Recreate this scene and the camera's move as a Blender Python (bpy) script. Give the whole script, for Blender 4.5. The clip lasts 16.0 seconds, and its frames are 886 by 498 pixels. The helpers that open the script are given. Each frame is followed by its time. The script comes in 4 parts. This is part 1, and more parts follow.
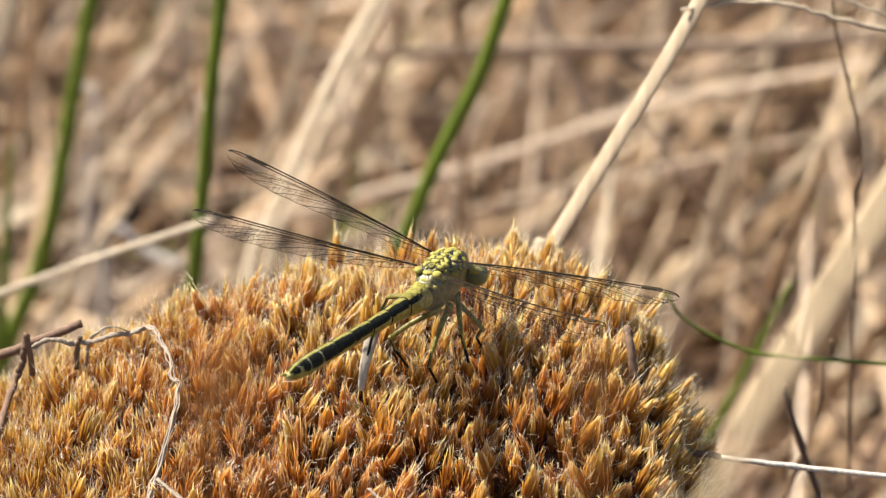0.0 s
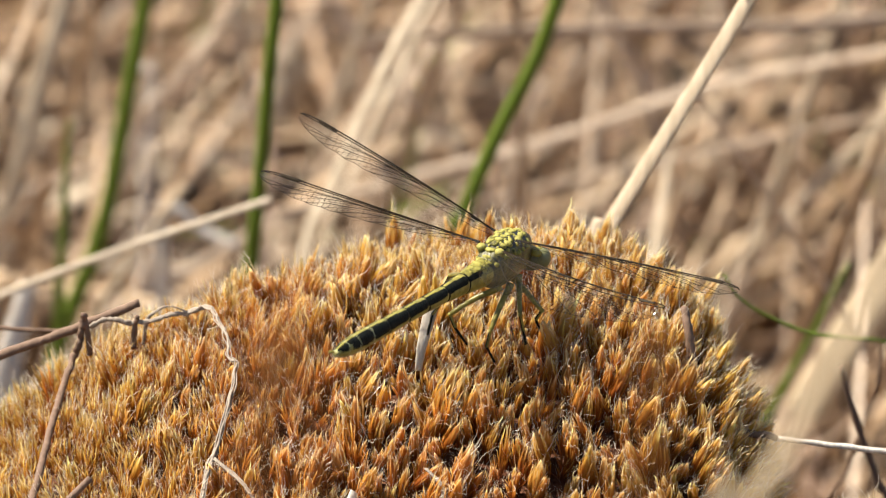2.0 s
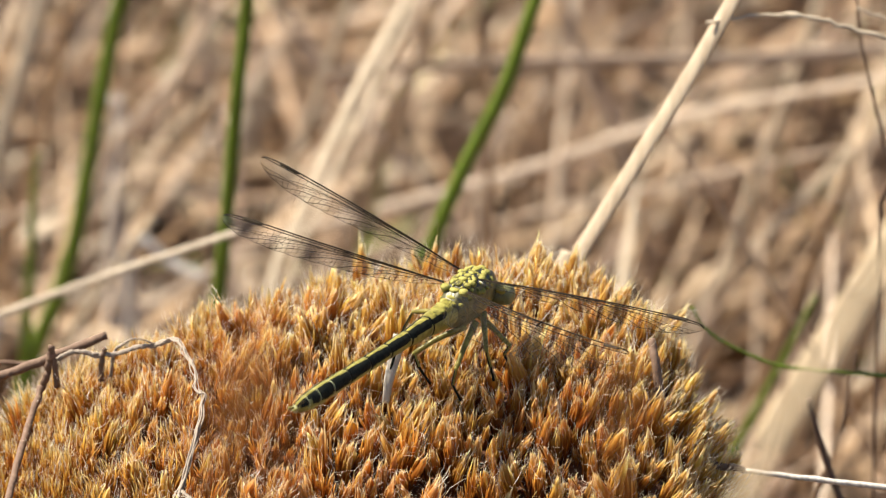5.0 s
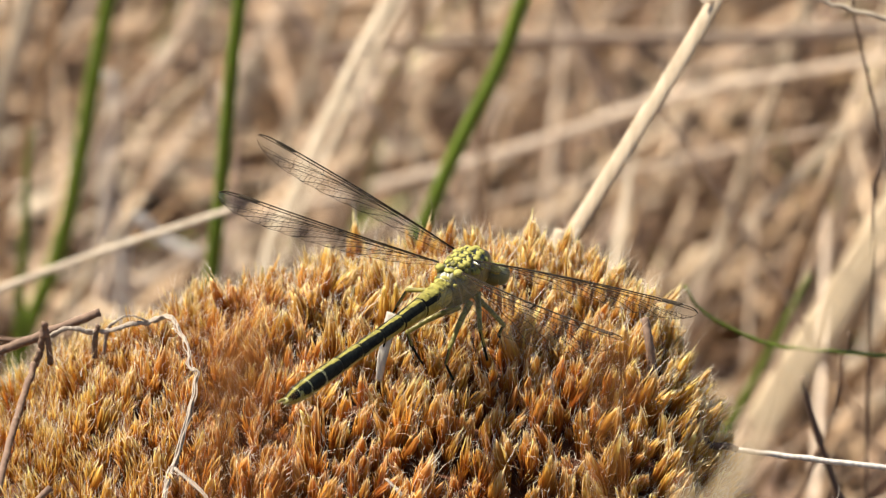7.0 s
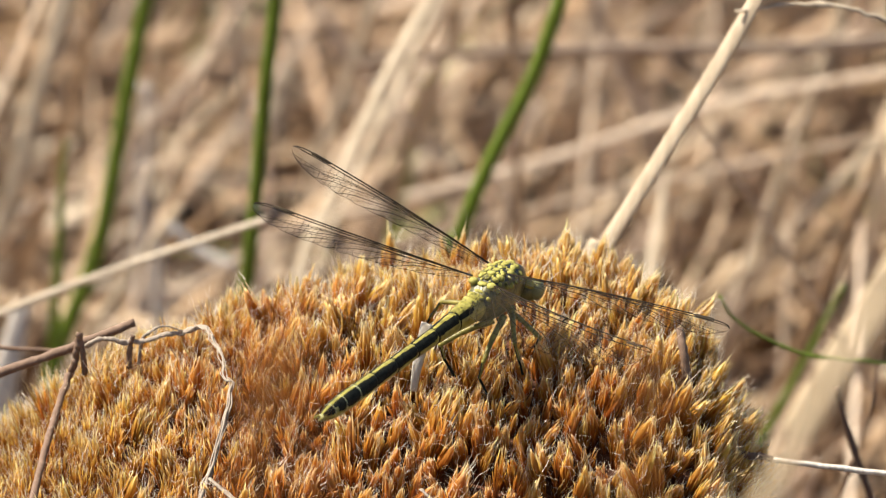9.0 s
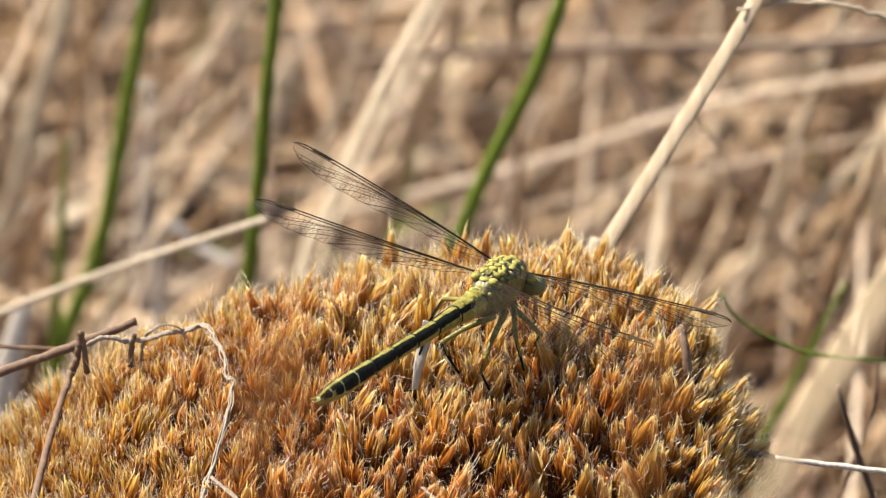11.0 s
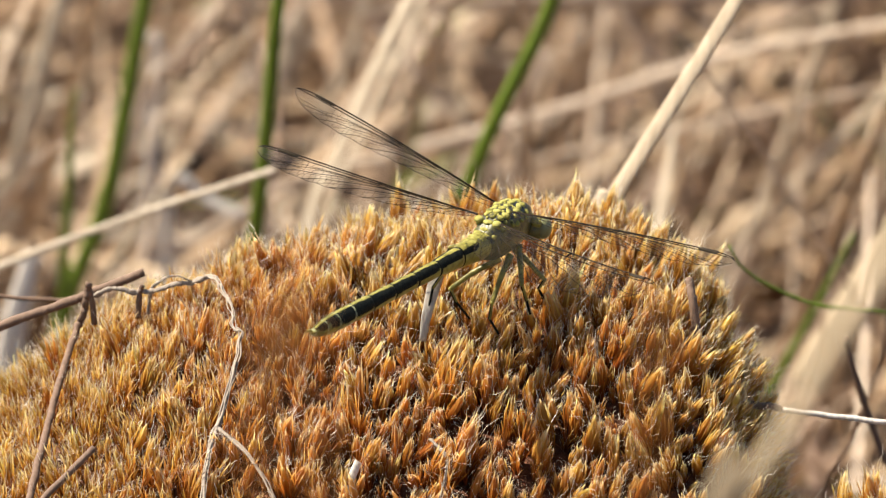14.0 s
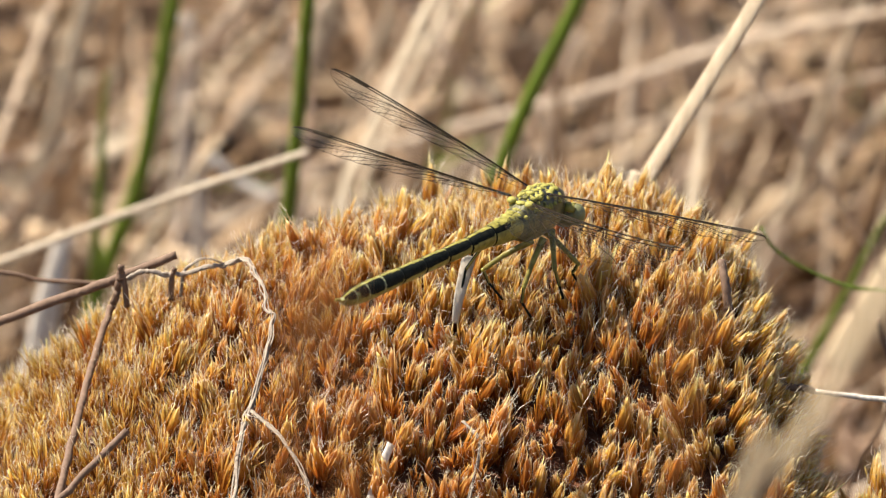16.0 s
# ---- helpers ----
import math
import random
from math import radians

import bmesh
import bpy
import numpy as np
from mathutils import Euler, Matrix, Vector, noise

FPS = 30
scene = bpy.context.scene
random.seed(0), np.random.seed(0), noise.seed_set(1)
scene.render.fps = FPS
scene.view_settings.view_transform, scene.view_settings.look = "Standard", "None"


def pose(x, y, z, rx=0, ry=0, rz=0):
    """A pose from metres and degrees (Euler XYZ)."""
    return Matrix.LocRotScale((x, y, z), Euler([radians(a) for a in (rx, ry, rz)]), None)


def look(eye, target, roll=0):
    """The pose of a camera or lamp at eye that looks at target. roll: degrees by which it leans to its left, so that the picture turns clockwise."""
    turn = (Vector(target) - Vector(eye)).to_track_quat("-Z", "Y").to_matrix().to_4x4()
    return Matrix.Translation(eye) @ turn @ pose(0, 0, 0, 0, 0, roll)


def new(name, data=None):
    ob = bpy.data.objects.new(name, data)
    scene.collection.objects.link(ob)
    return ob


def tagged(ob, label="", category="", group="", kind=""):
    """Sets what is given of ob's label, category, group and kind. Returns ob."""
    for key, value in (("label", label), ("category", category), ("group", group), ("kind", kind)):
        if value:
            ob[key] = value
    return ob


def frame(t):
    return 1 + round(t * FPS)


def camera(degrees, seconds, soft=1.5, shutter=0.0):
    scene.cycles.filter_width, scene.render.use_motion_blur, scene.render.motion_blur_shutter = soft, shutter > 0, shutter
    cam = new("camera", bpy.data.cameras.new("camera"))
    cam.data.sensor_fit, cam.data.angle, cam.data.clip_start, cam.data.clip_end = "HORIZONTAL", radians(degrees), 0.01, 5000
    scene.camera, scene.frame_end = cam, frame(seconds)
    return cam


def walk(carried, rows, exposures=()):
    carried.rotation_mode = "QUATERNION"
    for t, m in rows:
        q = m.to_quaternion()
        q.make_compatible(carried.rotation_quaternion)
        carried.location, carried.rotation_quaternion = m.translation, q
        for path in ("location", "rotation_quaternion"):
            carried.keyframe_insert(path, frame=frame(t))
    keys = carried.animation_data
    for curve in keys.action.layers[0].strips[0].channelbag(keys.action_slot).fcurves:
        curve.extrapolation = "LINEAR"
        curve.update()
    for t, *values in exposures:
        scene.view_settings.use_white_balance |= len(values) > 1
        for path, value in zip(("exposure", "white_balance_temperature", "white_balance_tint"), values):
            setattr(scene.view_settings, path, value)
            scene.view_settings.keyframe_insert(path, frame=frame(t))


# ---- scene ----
# one grassy patch; lengths below are in millimetres and turned into metres by MM
MM = 0.001
GROUND = -110.0      # the soil lies this low beside the hummock's crest
DISTANCE, PITCH = 1.150, 24.0
AIM = Vector((0.0, 0.0, 0.072))
EYE = AIM + DISTANCE * Vector((0, -math.cos(radians(PITCH)), math.sin(radians(PITCH))))

# ---- camera: a long lens held by hand from one spot ----
cam = camera(5.2, 16.0, soft=1.25)
cam.data.dof.use_dof = True
cam.data.dof.focus_distance = 1.148
cam.data.dof.aperture_fstop = 38.0
cam.data.dof.aperture_blades = 7
SHAKE = [  # seconds, turn left, tilt up, roll (degrees)
    (0, 0.0000, 0.0000, 0.000),
    (0.5, 0.1290, -0.0184, 0.126),
    (1, 0.1988, -0.1188, 0.083),
    (1.5, 0.2375, -0.1943, 0.020),
    (2, 0.3376, -0.1157, 0.109),
    (2.5, 0.3214, 0.0077, 0.125),
    (3, 0.0681, 0.0164, 0.134),
    (3.5, -0.0690, 0.0012, 0.135),
    (4, 0.0182, 0.0698, 0.005),
    (4.5, 0.1014, 0.0750, 0.029),
    (7, 0.1088, -0.0541, 0.295),
    (7.5, -0.0000, -0.1723, 0.261),
    (8, 0.0838, -0.1240, 0.225),
    (8.5, 0.2137, -0.0289, 0.215),
    (9, 0.3114, 0.0053, 0.255),
    (11.5, 0.3200, -0.0135, 0.219),
    (12, 0.4629, -0.0840, 0.398),
    (12.5, 0.4699, -0.1705, 0.179),
    (13, 0.4391, -0.2581, 0.224),
    (13.5, 0.3827, -0.2805, 0.236),
    (14, 0.3659, -0.2892, 0.267),
    (14.5, 0.3090, -0.3176, 0.248),
    (15, 0.3497, -0.3616, 0.241),
    (15.5, 0.5059, -0.3743, 0.173),
    (16, 0.5555, -0.3946, 0.182),
]
STAND = look(EYE, AIM)
walk(cam, [(t, STAND @ pose(0, 0, 0, up, left, roll)) for t, left, up, roll in SHAKE])

# ---- world, sun, exposure ----
SUN_AZ, SUN_EL = -76.0, 55.0     # degrees from +y towards +x, and above the horizon
world = bpy.data.worlds.new("sky")
scene.world = world
world.use_nodes = True
wn = world.node_tree
sky = wn.nodes.new("ShaderNodeTexSky")
sky.sky_type = "NISHITA"
sky.sun_disc = False
sky.sun_elevation, sky.sun_rotation = radians(SUN_EL), radians(SUN_AZ)
wn.links.new(sky.outputs[0], wn.nodes["Background"].inputs[0])
wn.nodes["Background"].inputs[1].default_value = 0.058
sun = new("sun", bpy.data.lights.new("sun", "SUN"))
sun.data.energy, sun.data.angle, sun.data.color = 5.0, radians(0.53), (1.0, 0.92, 0.78)
to_sun = Vector((math.sin(radians(SUN_AZ)) * math.cos(radians(SUN_EL)), math.cos(radians(SUN_AZ)) * math.cos(radians(SUN_EL)), math.sin(radians(SUN_EL))))
sun.matrix_world = look(to_sun * 5, (0, 0, 0))
scene.view_settings.exposure = 1.45

# ---- materials ----
def material(name):
    m = bpy.data.materials.new(name)
    m.use_nodes = True
    nt = m.node_tree
    return m, nt, nt.nodes["Principled BSDF"], nt.nodes["Material Output"]


def node(nt, kind, **inputs):
    n = nt.nodes.new(kind)
    for k, v in inputs.items():
        n.inputs[k.replace("_", " ")].default_value = v
    return n


def coords(nt, scale, out="Object"):
    tc = nt.nodes.new("ShaderNodeTexCoord")
    mp = nt.nodes.new("ShaderNodeMapping")
    mp.inputs["Scale"].default_value = scale if isinstance(scale, tuple) else (scale,) * 3
    nt.links.new(tc.outputs[out], mp.inputs[0])
    return mp.outputs[0]


def ramp(nt, fac, stops):
    r = nt.nodes.new("ShaderNodeValToRGB")
    el = r.color_ramp.elements
    while len(el) < len(stops):
        el.new(0.5)
    for e, (p, c) in zip(el, stops):
        e.position, e.color = p, (*c, 1)
    nt.links.new(fac, r.inputs[0])
    return r.outputs[0]


def mixed(nt, fac, a, b, mode="MIX"):
    n = nt.nodes.new("ShaderNodeMix")
    n.data_type, n.blend_type = "RGBA", mode
    for sock, v in ((n.inputs[0], fac), (n.inputs[6], a), (n.inputs[7], b)):
        if isinstance(v, bpy.types.NodeSocket):
            nt.links.new(v, sock)
        else:
            sock.default_value = (*v, 1) if isinstance(v, tuple) else v
    return n.outputs[2]


def bump(nt, bsdf, height, strength, distance):
    b = node(nt, "ShaderNodeBump", Strength=strength, Distance=distance)
    nt.links.new(height, b.inputs["Height"])
    nt.links.new(b.outputs[0], bsdf.inputs["Normal"])


def see_through_leaf(nt, bsdf, out, colour, amount):
    """A thin leaf that lets part of the light through."""
    tr = nt.nodes.new("ShaderNodeBsdfTranslucent")
    mx = nt.nodes.new("ShaderNodeMixShader")
    mx.inputs[0].default_value = amount
    nt.links.new(colour, tr.inputs[0])
    nt.links.new(bsdf.outputs[0], mx.inputs[1])
    nt.links.new(tr.outputs[0], mx.inputs[2])
    nt.links.new(mx.outputs[0], out.inputs[0])


def island_random(nt):
    return nt.nodes.new("ShaderNodeNewGeometry").outputs["Random Per Island"]


def moss_material(name):
    m, nt, bsdf, out = material(name)
    uv = nt.nodes.new("ShaderNodeUVMap")
    sep = nt.nodes.new("ShaderNodeSeparateXYZ")
    nt.links.new(uv.outputs[0], sep.inputs[0])
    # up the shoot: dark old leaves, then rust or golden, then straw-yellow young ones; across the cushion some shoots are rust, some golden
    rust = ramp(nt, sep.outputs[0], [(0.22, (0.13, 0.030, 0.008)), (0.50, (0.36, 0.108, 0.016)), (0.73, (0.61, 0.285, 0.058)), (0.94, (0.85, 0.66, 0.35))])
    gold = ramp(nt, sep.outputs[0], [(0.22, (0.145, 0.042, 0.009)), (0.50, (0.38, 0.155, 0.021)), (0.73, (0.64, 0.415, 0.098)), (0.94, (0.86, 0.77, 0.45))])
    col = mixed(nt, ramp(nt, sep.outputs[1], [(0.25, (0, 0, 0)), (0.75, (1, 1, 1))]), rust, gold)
    streak = node(nt, "ShaderNodeTexNoise", Scale=2600.0, Detail=2.0)
    nt.links.new(coords(nt, (1, 1, 0.2)), streak.inputs[0])
    col = mixed(nt, 1.0, col, ramp(nt, streak.outputs[0], [(0.3, (0.75, 0.7, 0.65)), (0.7, (1.1, 1.1, 1.1))]), "MULTIPLY")
    rnd = island_random(nt)
    hue = ramp(nt, rnd, [(0.0, (0.80, 0.68, 0.60)), (0.4, (1.0, 0.95, 0.9)), (0.8, (1.1, 1.08, 0.95)), (1.0, (1.05, 1.15, 0.85))])
    col = mixed(nt, 1.0, col, hue, "MULTIPLY")
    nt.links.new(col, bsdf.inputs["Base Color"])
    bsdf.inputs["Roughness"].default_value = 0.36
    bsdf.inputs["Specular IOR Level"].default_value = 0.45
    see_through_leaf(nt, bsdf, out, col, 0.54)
    return m


def plain_leaf(name, stops, rough=0.55, through_amount=0.25, streak=900.0):
    """Dry or green grass: colour by blade, with streaks along it."""
    m, nt, bsdf, out = material(name)
    base = ramp(nt, island_random(nt), stops)
    ns = node(nt, "ShaderNodeTexNoise", Scale=streak, Detail=4.0)
    nt.links.new(coords(nt, (1, 1, 0.12)), ns.inputs[0])
    col = mixed(nt, 0.55, base, ramp(nt, ns.outputs[0], [(0.3, (0.55, 0.5, 0.45)), (0.7, (1.2, 1.2, 1.2))]), "MULTIPLY")
    nt.links.new(col, bsdf.inputs["Base Color"])
    bsdf.inputs["Roughness"].default_value = rough
    bump(nt, bsdf, ns.outputs[0], 0.4, 0.0004)
    if through_amount:
        see_through_leaf(nt, bsdf, out, col, through_amount)
    return m


def soil_material(name, stops, scale):
    m, nt, bsdf, out = material(name)
    ns = node(nt, "ShaderNodeTexNoise", Scale=scale, Detail=8.0, Roughness=0.7)
    nt.links.new(coords(nt, 1.0), ns.inputs[0])
    nt.links.new(ramp(nt, ns.outputs[0], stops), bsdf.inputs["Base Color"])
    bsdf.inputs["Roughness"].default_value = 0.9
    fine = node(nt, "ShaderNodeTexNoise", Scale=scale * 9, Detail=4.0)
    nt.links.new(coords(nt, 1.0), fine.inputs[0])
    bump(nt, bsdf, fine.outputs[0], 0.8, 0.002)
    return m


def shell_material(name, stops, scale=900.0, rough=0.35, relief=0.00006, shine=0.3):
    """The hard skin of an insect, lightly mottled."""
    m, nt, bsdf, out = material(name)
    ns = node(nt, "ShaderNodeTexNoise", Scale=scale, Detail=3.0)
    nt.links.new(coords(nt, 1.0), ns.inputs[0])
    nt.links.new(ramp(nt, ns.outputs[0], stops), bsdf.inputs["Base Color"])
    bsdf.inputs["Roughness"].default_value = rough
    bsdf.inputs["Specular IOR Level"].default_value = shine
    fine = node(nt, "ShaderNodeTexNoise", Scale=scale * 5, Detail=2.0)
    nt.links.new(coords(nt, 1.0), fine.inputs[0])
    bump(nt, bsdf, fine.outputs[0], 0.5, relief)
    return m


def thorax_material(name):
    """Yellow-green plates parted by black seams."""
    m, nt, bsdf, out = material(name)
    warp = node(nt, "ShaderNodeTexNoise", Scale=350.0, Detail=1.0)
    co = coords(nt, (1.0, 0.75, 0.55))
    nt.links.new(co, warp.inputs[0])
    add = nt.nodes.new("ShaderNodeVectorMath")
    add.operation = "MULTIPLY_ADD"
    add.inputs[1].default_value = (0.0011,) * 3
    nt.links.new(warp.outputs["Color"], add.inputs[0])
    nt.links.new(co, add.inputs[2])
    vor = node(nt, "ShaderNodeTexVoronoi", Scale=1500.0)
    vor.feature = "DISTANCE_TO_EDGE"
    nt.links.new(add.outputs[0], vor.inputs[0])
    seam = ramp(nt, vor.outputs[0], [(0.09, (1, 1, 1)), (0.17, (0, 0, 0))])
    sep = nt.nodes.new("ShaderNodeSeparateXYZ")
    nt.links.new(coords(nt, 1.0), sep.inputs[0])
    mr = nt.nodes.new("ShaderNodeMapRange")
    mr.inputs[1].default_value, mr.inputs[2].default_value = -0.0052, -0.0020
    nt.links.new(sep.outputs[2], mr.inputs[0])
    top = nt.nodes.new("ShaderNodeMath")
    top.operation = "MULTIPLY"
    brk = node(nt, "ShaderNodeTexNoise", Scale=1300.0, Detail=1.0)
    nt.links.new(coords(nt, 1.0), brk.inputs[0])
    broken = mixed(nt, 1.0, seam, ramp(nt, brk.outputs[0], [(0.46, (0, 0, 0)), (0.54, (1, 1, 1))]), "MULTIPLY")
    nt.links.new(broken, top.inputs[0])
    nt.links.new(mr.outputs[0], top.inputs[1])
    tint = node(nt, "ShaderNodeTexNoise", Scale=500.0, Detail=3.0)
    nt.links.new(coords(nt, 1.0), tint.inputs[0])
    body = ramp(nt, tint.outputs[0], [(0.3, (0.055, 0.050, 0.014)), (0.7, (0.13, 0.118, 0.034))])
    crown = nt.nodes.new("ShaderNodeMapRange")
    crown.inputs[1].default_value, crown.inputs[2].default_value = -0.0009, -0.0005
    nt.links.new(sep.outputs[2], crown.inputs[0])
    dark = nt.nodes.new("ShaderNodeMath")
    dark.operation = "MAXIMUM"
    nt.links.new(top.outputs[0], dark.inputs[0])
    nt.links.new(crown.outputs[0], dark.inputs[1])
    nt.links.new(mixed(nt, dark.outputs[0], body, (0.012, 0.012, 0.010)), bsdf.inputs["Base Color"])
    bsdf.inputs["Roughness"].default_value = 0.4
    bump(nt, bsdf, vor.outputs[0], 0.4, 0.00012)
    return m


def membrane_material(name):
    """A clear wing skin: mostly see-through, with a wrinkled gloss."""
    m, nt, bsdf, out = material(name)
    clear = nt.nodes.new("ShaderNodeBsdfTransparent")
    clear.inputs[0].default_value = (0.95, 0.94, 0.90, 1)
    gloss = node(nt, "ShaderNodeBsdfGlossy", Roughness=0.12)
    ns = node(nt, "ShaderNodeTexNoise", Scale=500.0, Detail=2.0)
    nt.links.new(coords(nt, 1.0), ns.inputs[0])
    b = node(nt, "ShaderNodeBump", Strength=0.15, Distance=0.0002)
    nt.links.new(ns.outputs[0], b.inputs["Height"])
    nt.links.new(b.outputs[0], gloss.inputs["Normal"])
    lw = node(nt, "ShaderNodeLayerWeight", Blend=0.30)
    mul = nt.nodes.new("ShaderNodeMath")
    mul.operation = "MULTIPLY_ADD"
    mul.inputs[1].default_value, mul.inputs[2].default_value = 0.05, 0.002
    nt.links.new(lw.outputs["Fresnel"], mul.inputs[0])
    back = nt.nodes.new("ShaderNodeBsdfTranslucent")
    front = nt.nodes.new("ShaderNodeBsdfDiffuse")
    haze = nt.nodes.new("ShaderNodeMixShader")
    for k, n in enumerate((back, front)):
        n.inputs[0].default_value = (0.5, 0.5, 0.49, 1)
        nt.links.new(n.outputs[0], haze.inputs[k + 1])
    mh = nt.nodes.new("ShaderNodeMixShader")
    # sky glare on the skin near the root, put in as pale haze
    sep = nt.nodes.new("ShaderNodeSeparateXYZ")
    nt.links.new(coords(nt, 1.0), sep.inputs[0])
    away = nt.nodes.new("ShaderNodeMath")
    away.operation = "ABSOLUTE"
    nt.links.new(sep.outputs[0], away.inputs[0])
    root_glare = nt.nodes.new("ShaderNodeMapRange")
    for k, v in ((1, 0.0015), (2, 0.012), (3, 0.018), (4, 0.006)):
        root_glare.inputs[k].default_value = v
    nt.links.new(away.outputs[0], root_glare.inputs[0])
    nt.links.new(root_glare.outputs[0], mh.inputs[0])
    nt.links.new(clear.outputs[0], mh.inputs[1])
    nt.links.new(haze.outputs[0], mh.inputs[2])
    mx = nt.nodes.new("ShaderNodeMixShader")
    nt.links.new(mul.outputs[0], mx.inputs[0])
    nt.links.new(mh.outputs[0], mx.inputs[1])
    nt.links.new(gloss.outputs[0], mx.inputs[2])
    nt.links.new(mx.outputs[0], out.inputs[0])
    return m


M_MOSS = moss_material("amber moss leaf")
M_HAIR = plain_leaf("white moss hair", [(0.0, (0.60, 0.49, 0.35)), (1.0, (0.86, 0.81, 0.71))], 0.35, 0.4)
M_PEAT = soil_material("dark peat", [(0.35, (0.06, 0.018, 0.006)), (0.65, (0.16, 0.055, 0.018))], 300.0)
M_SOIL = soil_material("litter soil", [(0.3, (0.022, 0.012, 0.006)), (0.5, (0.075, 0.042, 0.021)), (0.7, (0.19, 0.115, 0.062))], 60.0)
M_LITTER = plain_leaf("dead grass", [(0.0, (0.05, 0.026, 0.012)), (0.28, (0.21, 0.115, 0.055)), (0.55, (0.44, 0.29, 0.165)), (0.85, (0.56, 0.41, 0.26)), (1.0, (0.64, 0.53, 0.39))])
M_STRAW = plain_leaf("yellow straw", [(0.0, (0.54, 0.43, 0.30)), (1.0, (0.61, 0.50, 0.36))], 0.6, 0.28)
M_FRONT = plain_leaf("thin tan blade", [(0.0, (0.58, 0.46, 0.30)), (1.0, (0.64, 0.52, 0.35))], 0.6, 0.4)
M_PALE = plain_leaf("bleached straw", [(0.0, (0.46, 0.37, 0.26)), (1.0, (0.57, 0.48, 0.365))], 0.6, 0.25)
M_DULL = plain_leaf("dull tan straw", [(0.0, (0.52, 0.41, 0.275)), (1.0, (0.60, 0.485, 0.335))], 0.7, 0.3)
M_PEACH = plain_leaf("faded rust leaf", [(0.0, (0.58, 0.38, 0.24)), (1.0, (0.66, 0.47, 0.32))], 0.7, 0.3)
M_GREY = plain_leaf("greyed straw", [(0.0, (0.47, 0.355, 0.255)), (1.0, (0.60, 0.475, 0.36))])
M_FIBRE = plain_leaf("weathered root fibre", [(0.0, (0.18, 0.14, 0.105)), (1.0, (0.33, 0.275, 0.22))], 0.85, 0.0, 3500.0)
M_WHITE = plain_leaf("whitened fibre", [(0.0, (0.54, 0.48, 0.42)), (1.0, (0.68, 0.63, 0.56))], 0.6, 0.1, 2500.0)
M_FLAKE = plain_leaf("greyed straw splinter", [(0.0, (0.34, 0.30, 0.25)), (1.0, (0.46, 0.41, 0.35))], 0.7, 0.1, 2500.0)
M_GREEN = plain_leaf("green grass", [(0.0, (0.125, 0.185, 0.016)), (1.0, (0.20, 0.275, 0.034))], 0.4, 0.4)
M_TWIG = plain_leaf("brown twig bark", [(0.0, (0.10, 0.056, 0.034)), (1.0, (0.19, 0.118, 0.078))], 0.8, 0.0, 1800.0)
M_DARK = plain_leaf("dark dry stem", [(0.0, (0.10, 0.06, 0.035)), (1.0, (0.17, 0.10, 0.06))], 0.7, 0.0)
M_RUST = plain_leaf("rust-red stalk", [(0.0, (0.42, 0.15, 0.03)), (1.0, (0.55, 0.24, 0.06))], 0.5, 0.2)
M_THORAX = thorax_material("yellow-green plates with black seams")
M_YELLOW = shell_material("yellow shell", [(0.3, (0.13, 0.11, 0.020)), (0.7, (0.31, 0.27, 0.056))], 1100.0)
M_LEG = shell_material("olive leg shell", [(0.3, (0.085, 0.070, 0.014)), (0.7, (0.24, 0.20, 0.042))])
M_BLACK = shell_material("black shell", [(0.3, (0.004, 0.005, 0.004)), (0.7, (0.016, 0.017, 0.012))], 1400.0, 0.6, 0.00012, shine=0.06)
M_PLATE = shell_material("yellow back plate", [(0.36, (0.05, 0.045, 0.014)), (0.47, (0.24, 0.215, 0.045)), (0.75, (0.37, 0.335, 0.095))], 1200.0, 0.6, 0.00012, 0.2)
M_RING = shell_material("pale joint ring", [(0.3, (0.36, 0.36, 0.18)), (0.7, (0.52, 0.52, 0.30))])
M_EYE = shell_material("grey-green eye", [(0.3, (0.09, 0.095, 0.04)), (0.7, (0.20, 0.20, 0.10))], 700.0, 0.3, shine=0.3)
M_VEIN = shell_material("dark wing vein", [(0.3, (0.009, 0.006, 0.004)), (0.7, (0.028, 0.019, 0.011))], 900.0, 0.7, shine=0.08)
M_STIGMA = shell_material("brown wing spot", [(0.3, (0.022, 0.016, 0.010)), (0.7, (0.04, 0.029, 0.018))], 900.0, 0.7, shine=0.08)
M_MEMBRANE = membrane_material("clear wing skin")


# ---- mesh helpers ----
def mesh_from(name, verts, faces, mats, mat_index=None, smooth=True):
    me = bpy.data.meshes.new(name)
    me.from_pydata([tuple(v) for v in verts], [], [tuple(f) for f in faces])
    for m in mats:
        me.materials.append(m)
    if mat_index is not None:
        me.polygons.foreach_set("material_index", np.asarray(mat_index, dtype=np.int32))
    me.polygons.foreach_set("use_smooth", np.full(len(me.polygons), smooth))
    me.update()
    return me


def part(name, me, parent, label=""):
    ob = new(name, me)
    ob.parent = parent
    return tagged(ob, label)


def spline(points, steps):
    """A smooth line through the points (Catmull-Rom), with steps pieces from point to point."""
    p = [Vector(q) for q in points]
    p = [p[0] * 2 - p[1]] + p + [p[-1] * 2 - p[-2]]
    out = []
    for i in range(1, len(p) - 2):
        for k in range(steps):
            t = k / steps
            out.append(0.5 * (2 * p[i] + (p[i + 1] - p[i - 1]) * t + (2 * p[i - 1] - 5 * p[i] + 4 * p[i + 1] - p[i + 2]) * t * t
                              + (3 * p[i] - p[i - 1] - 3 * p[i + 1] + p[i + 2]) * t ** 3))
    return out + [p[-2]]


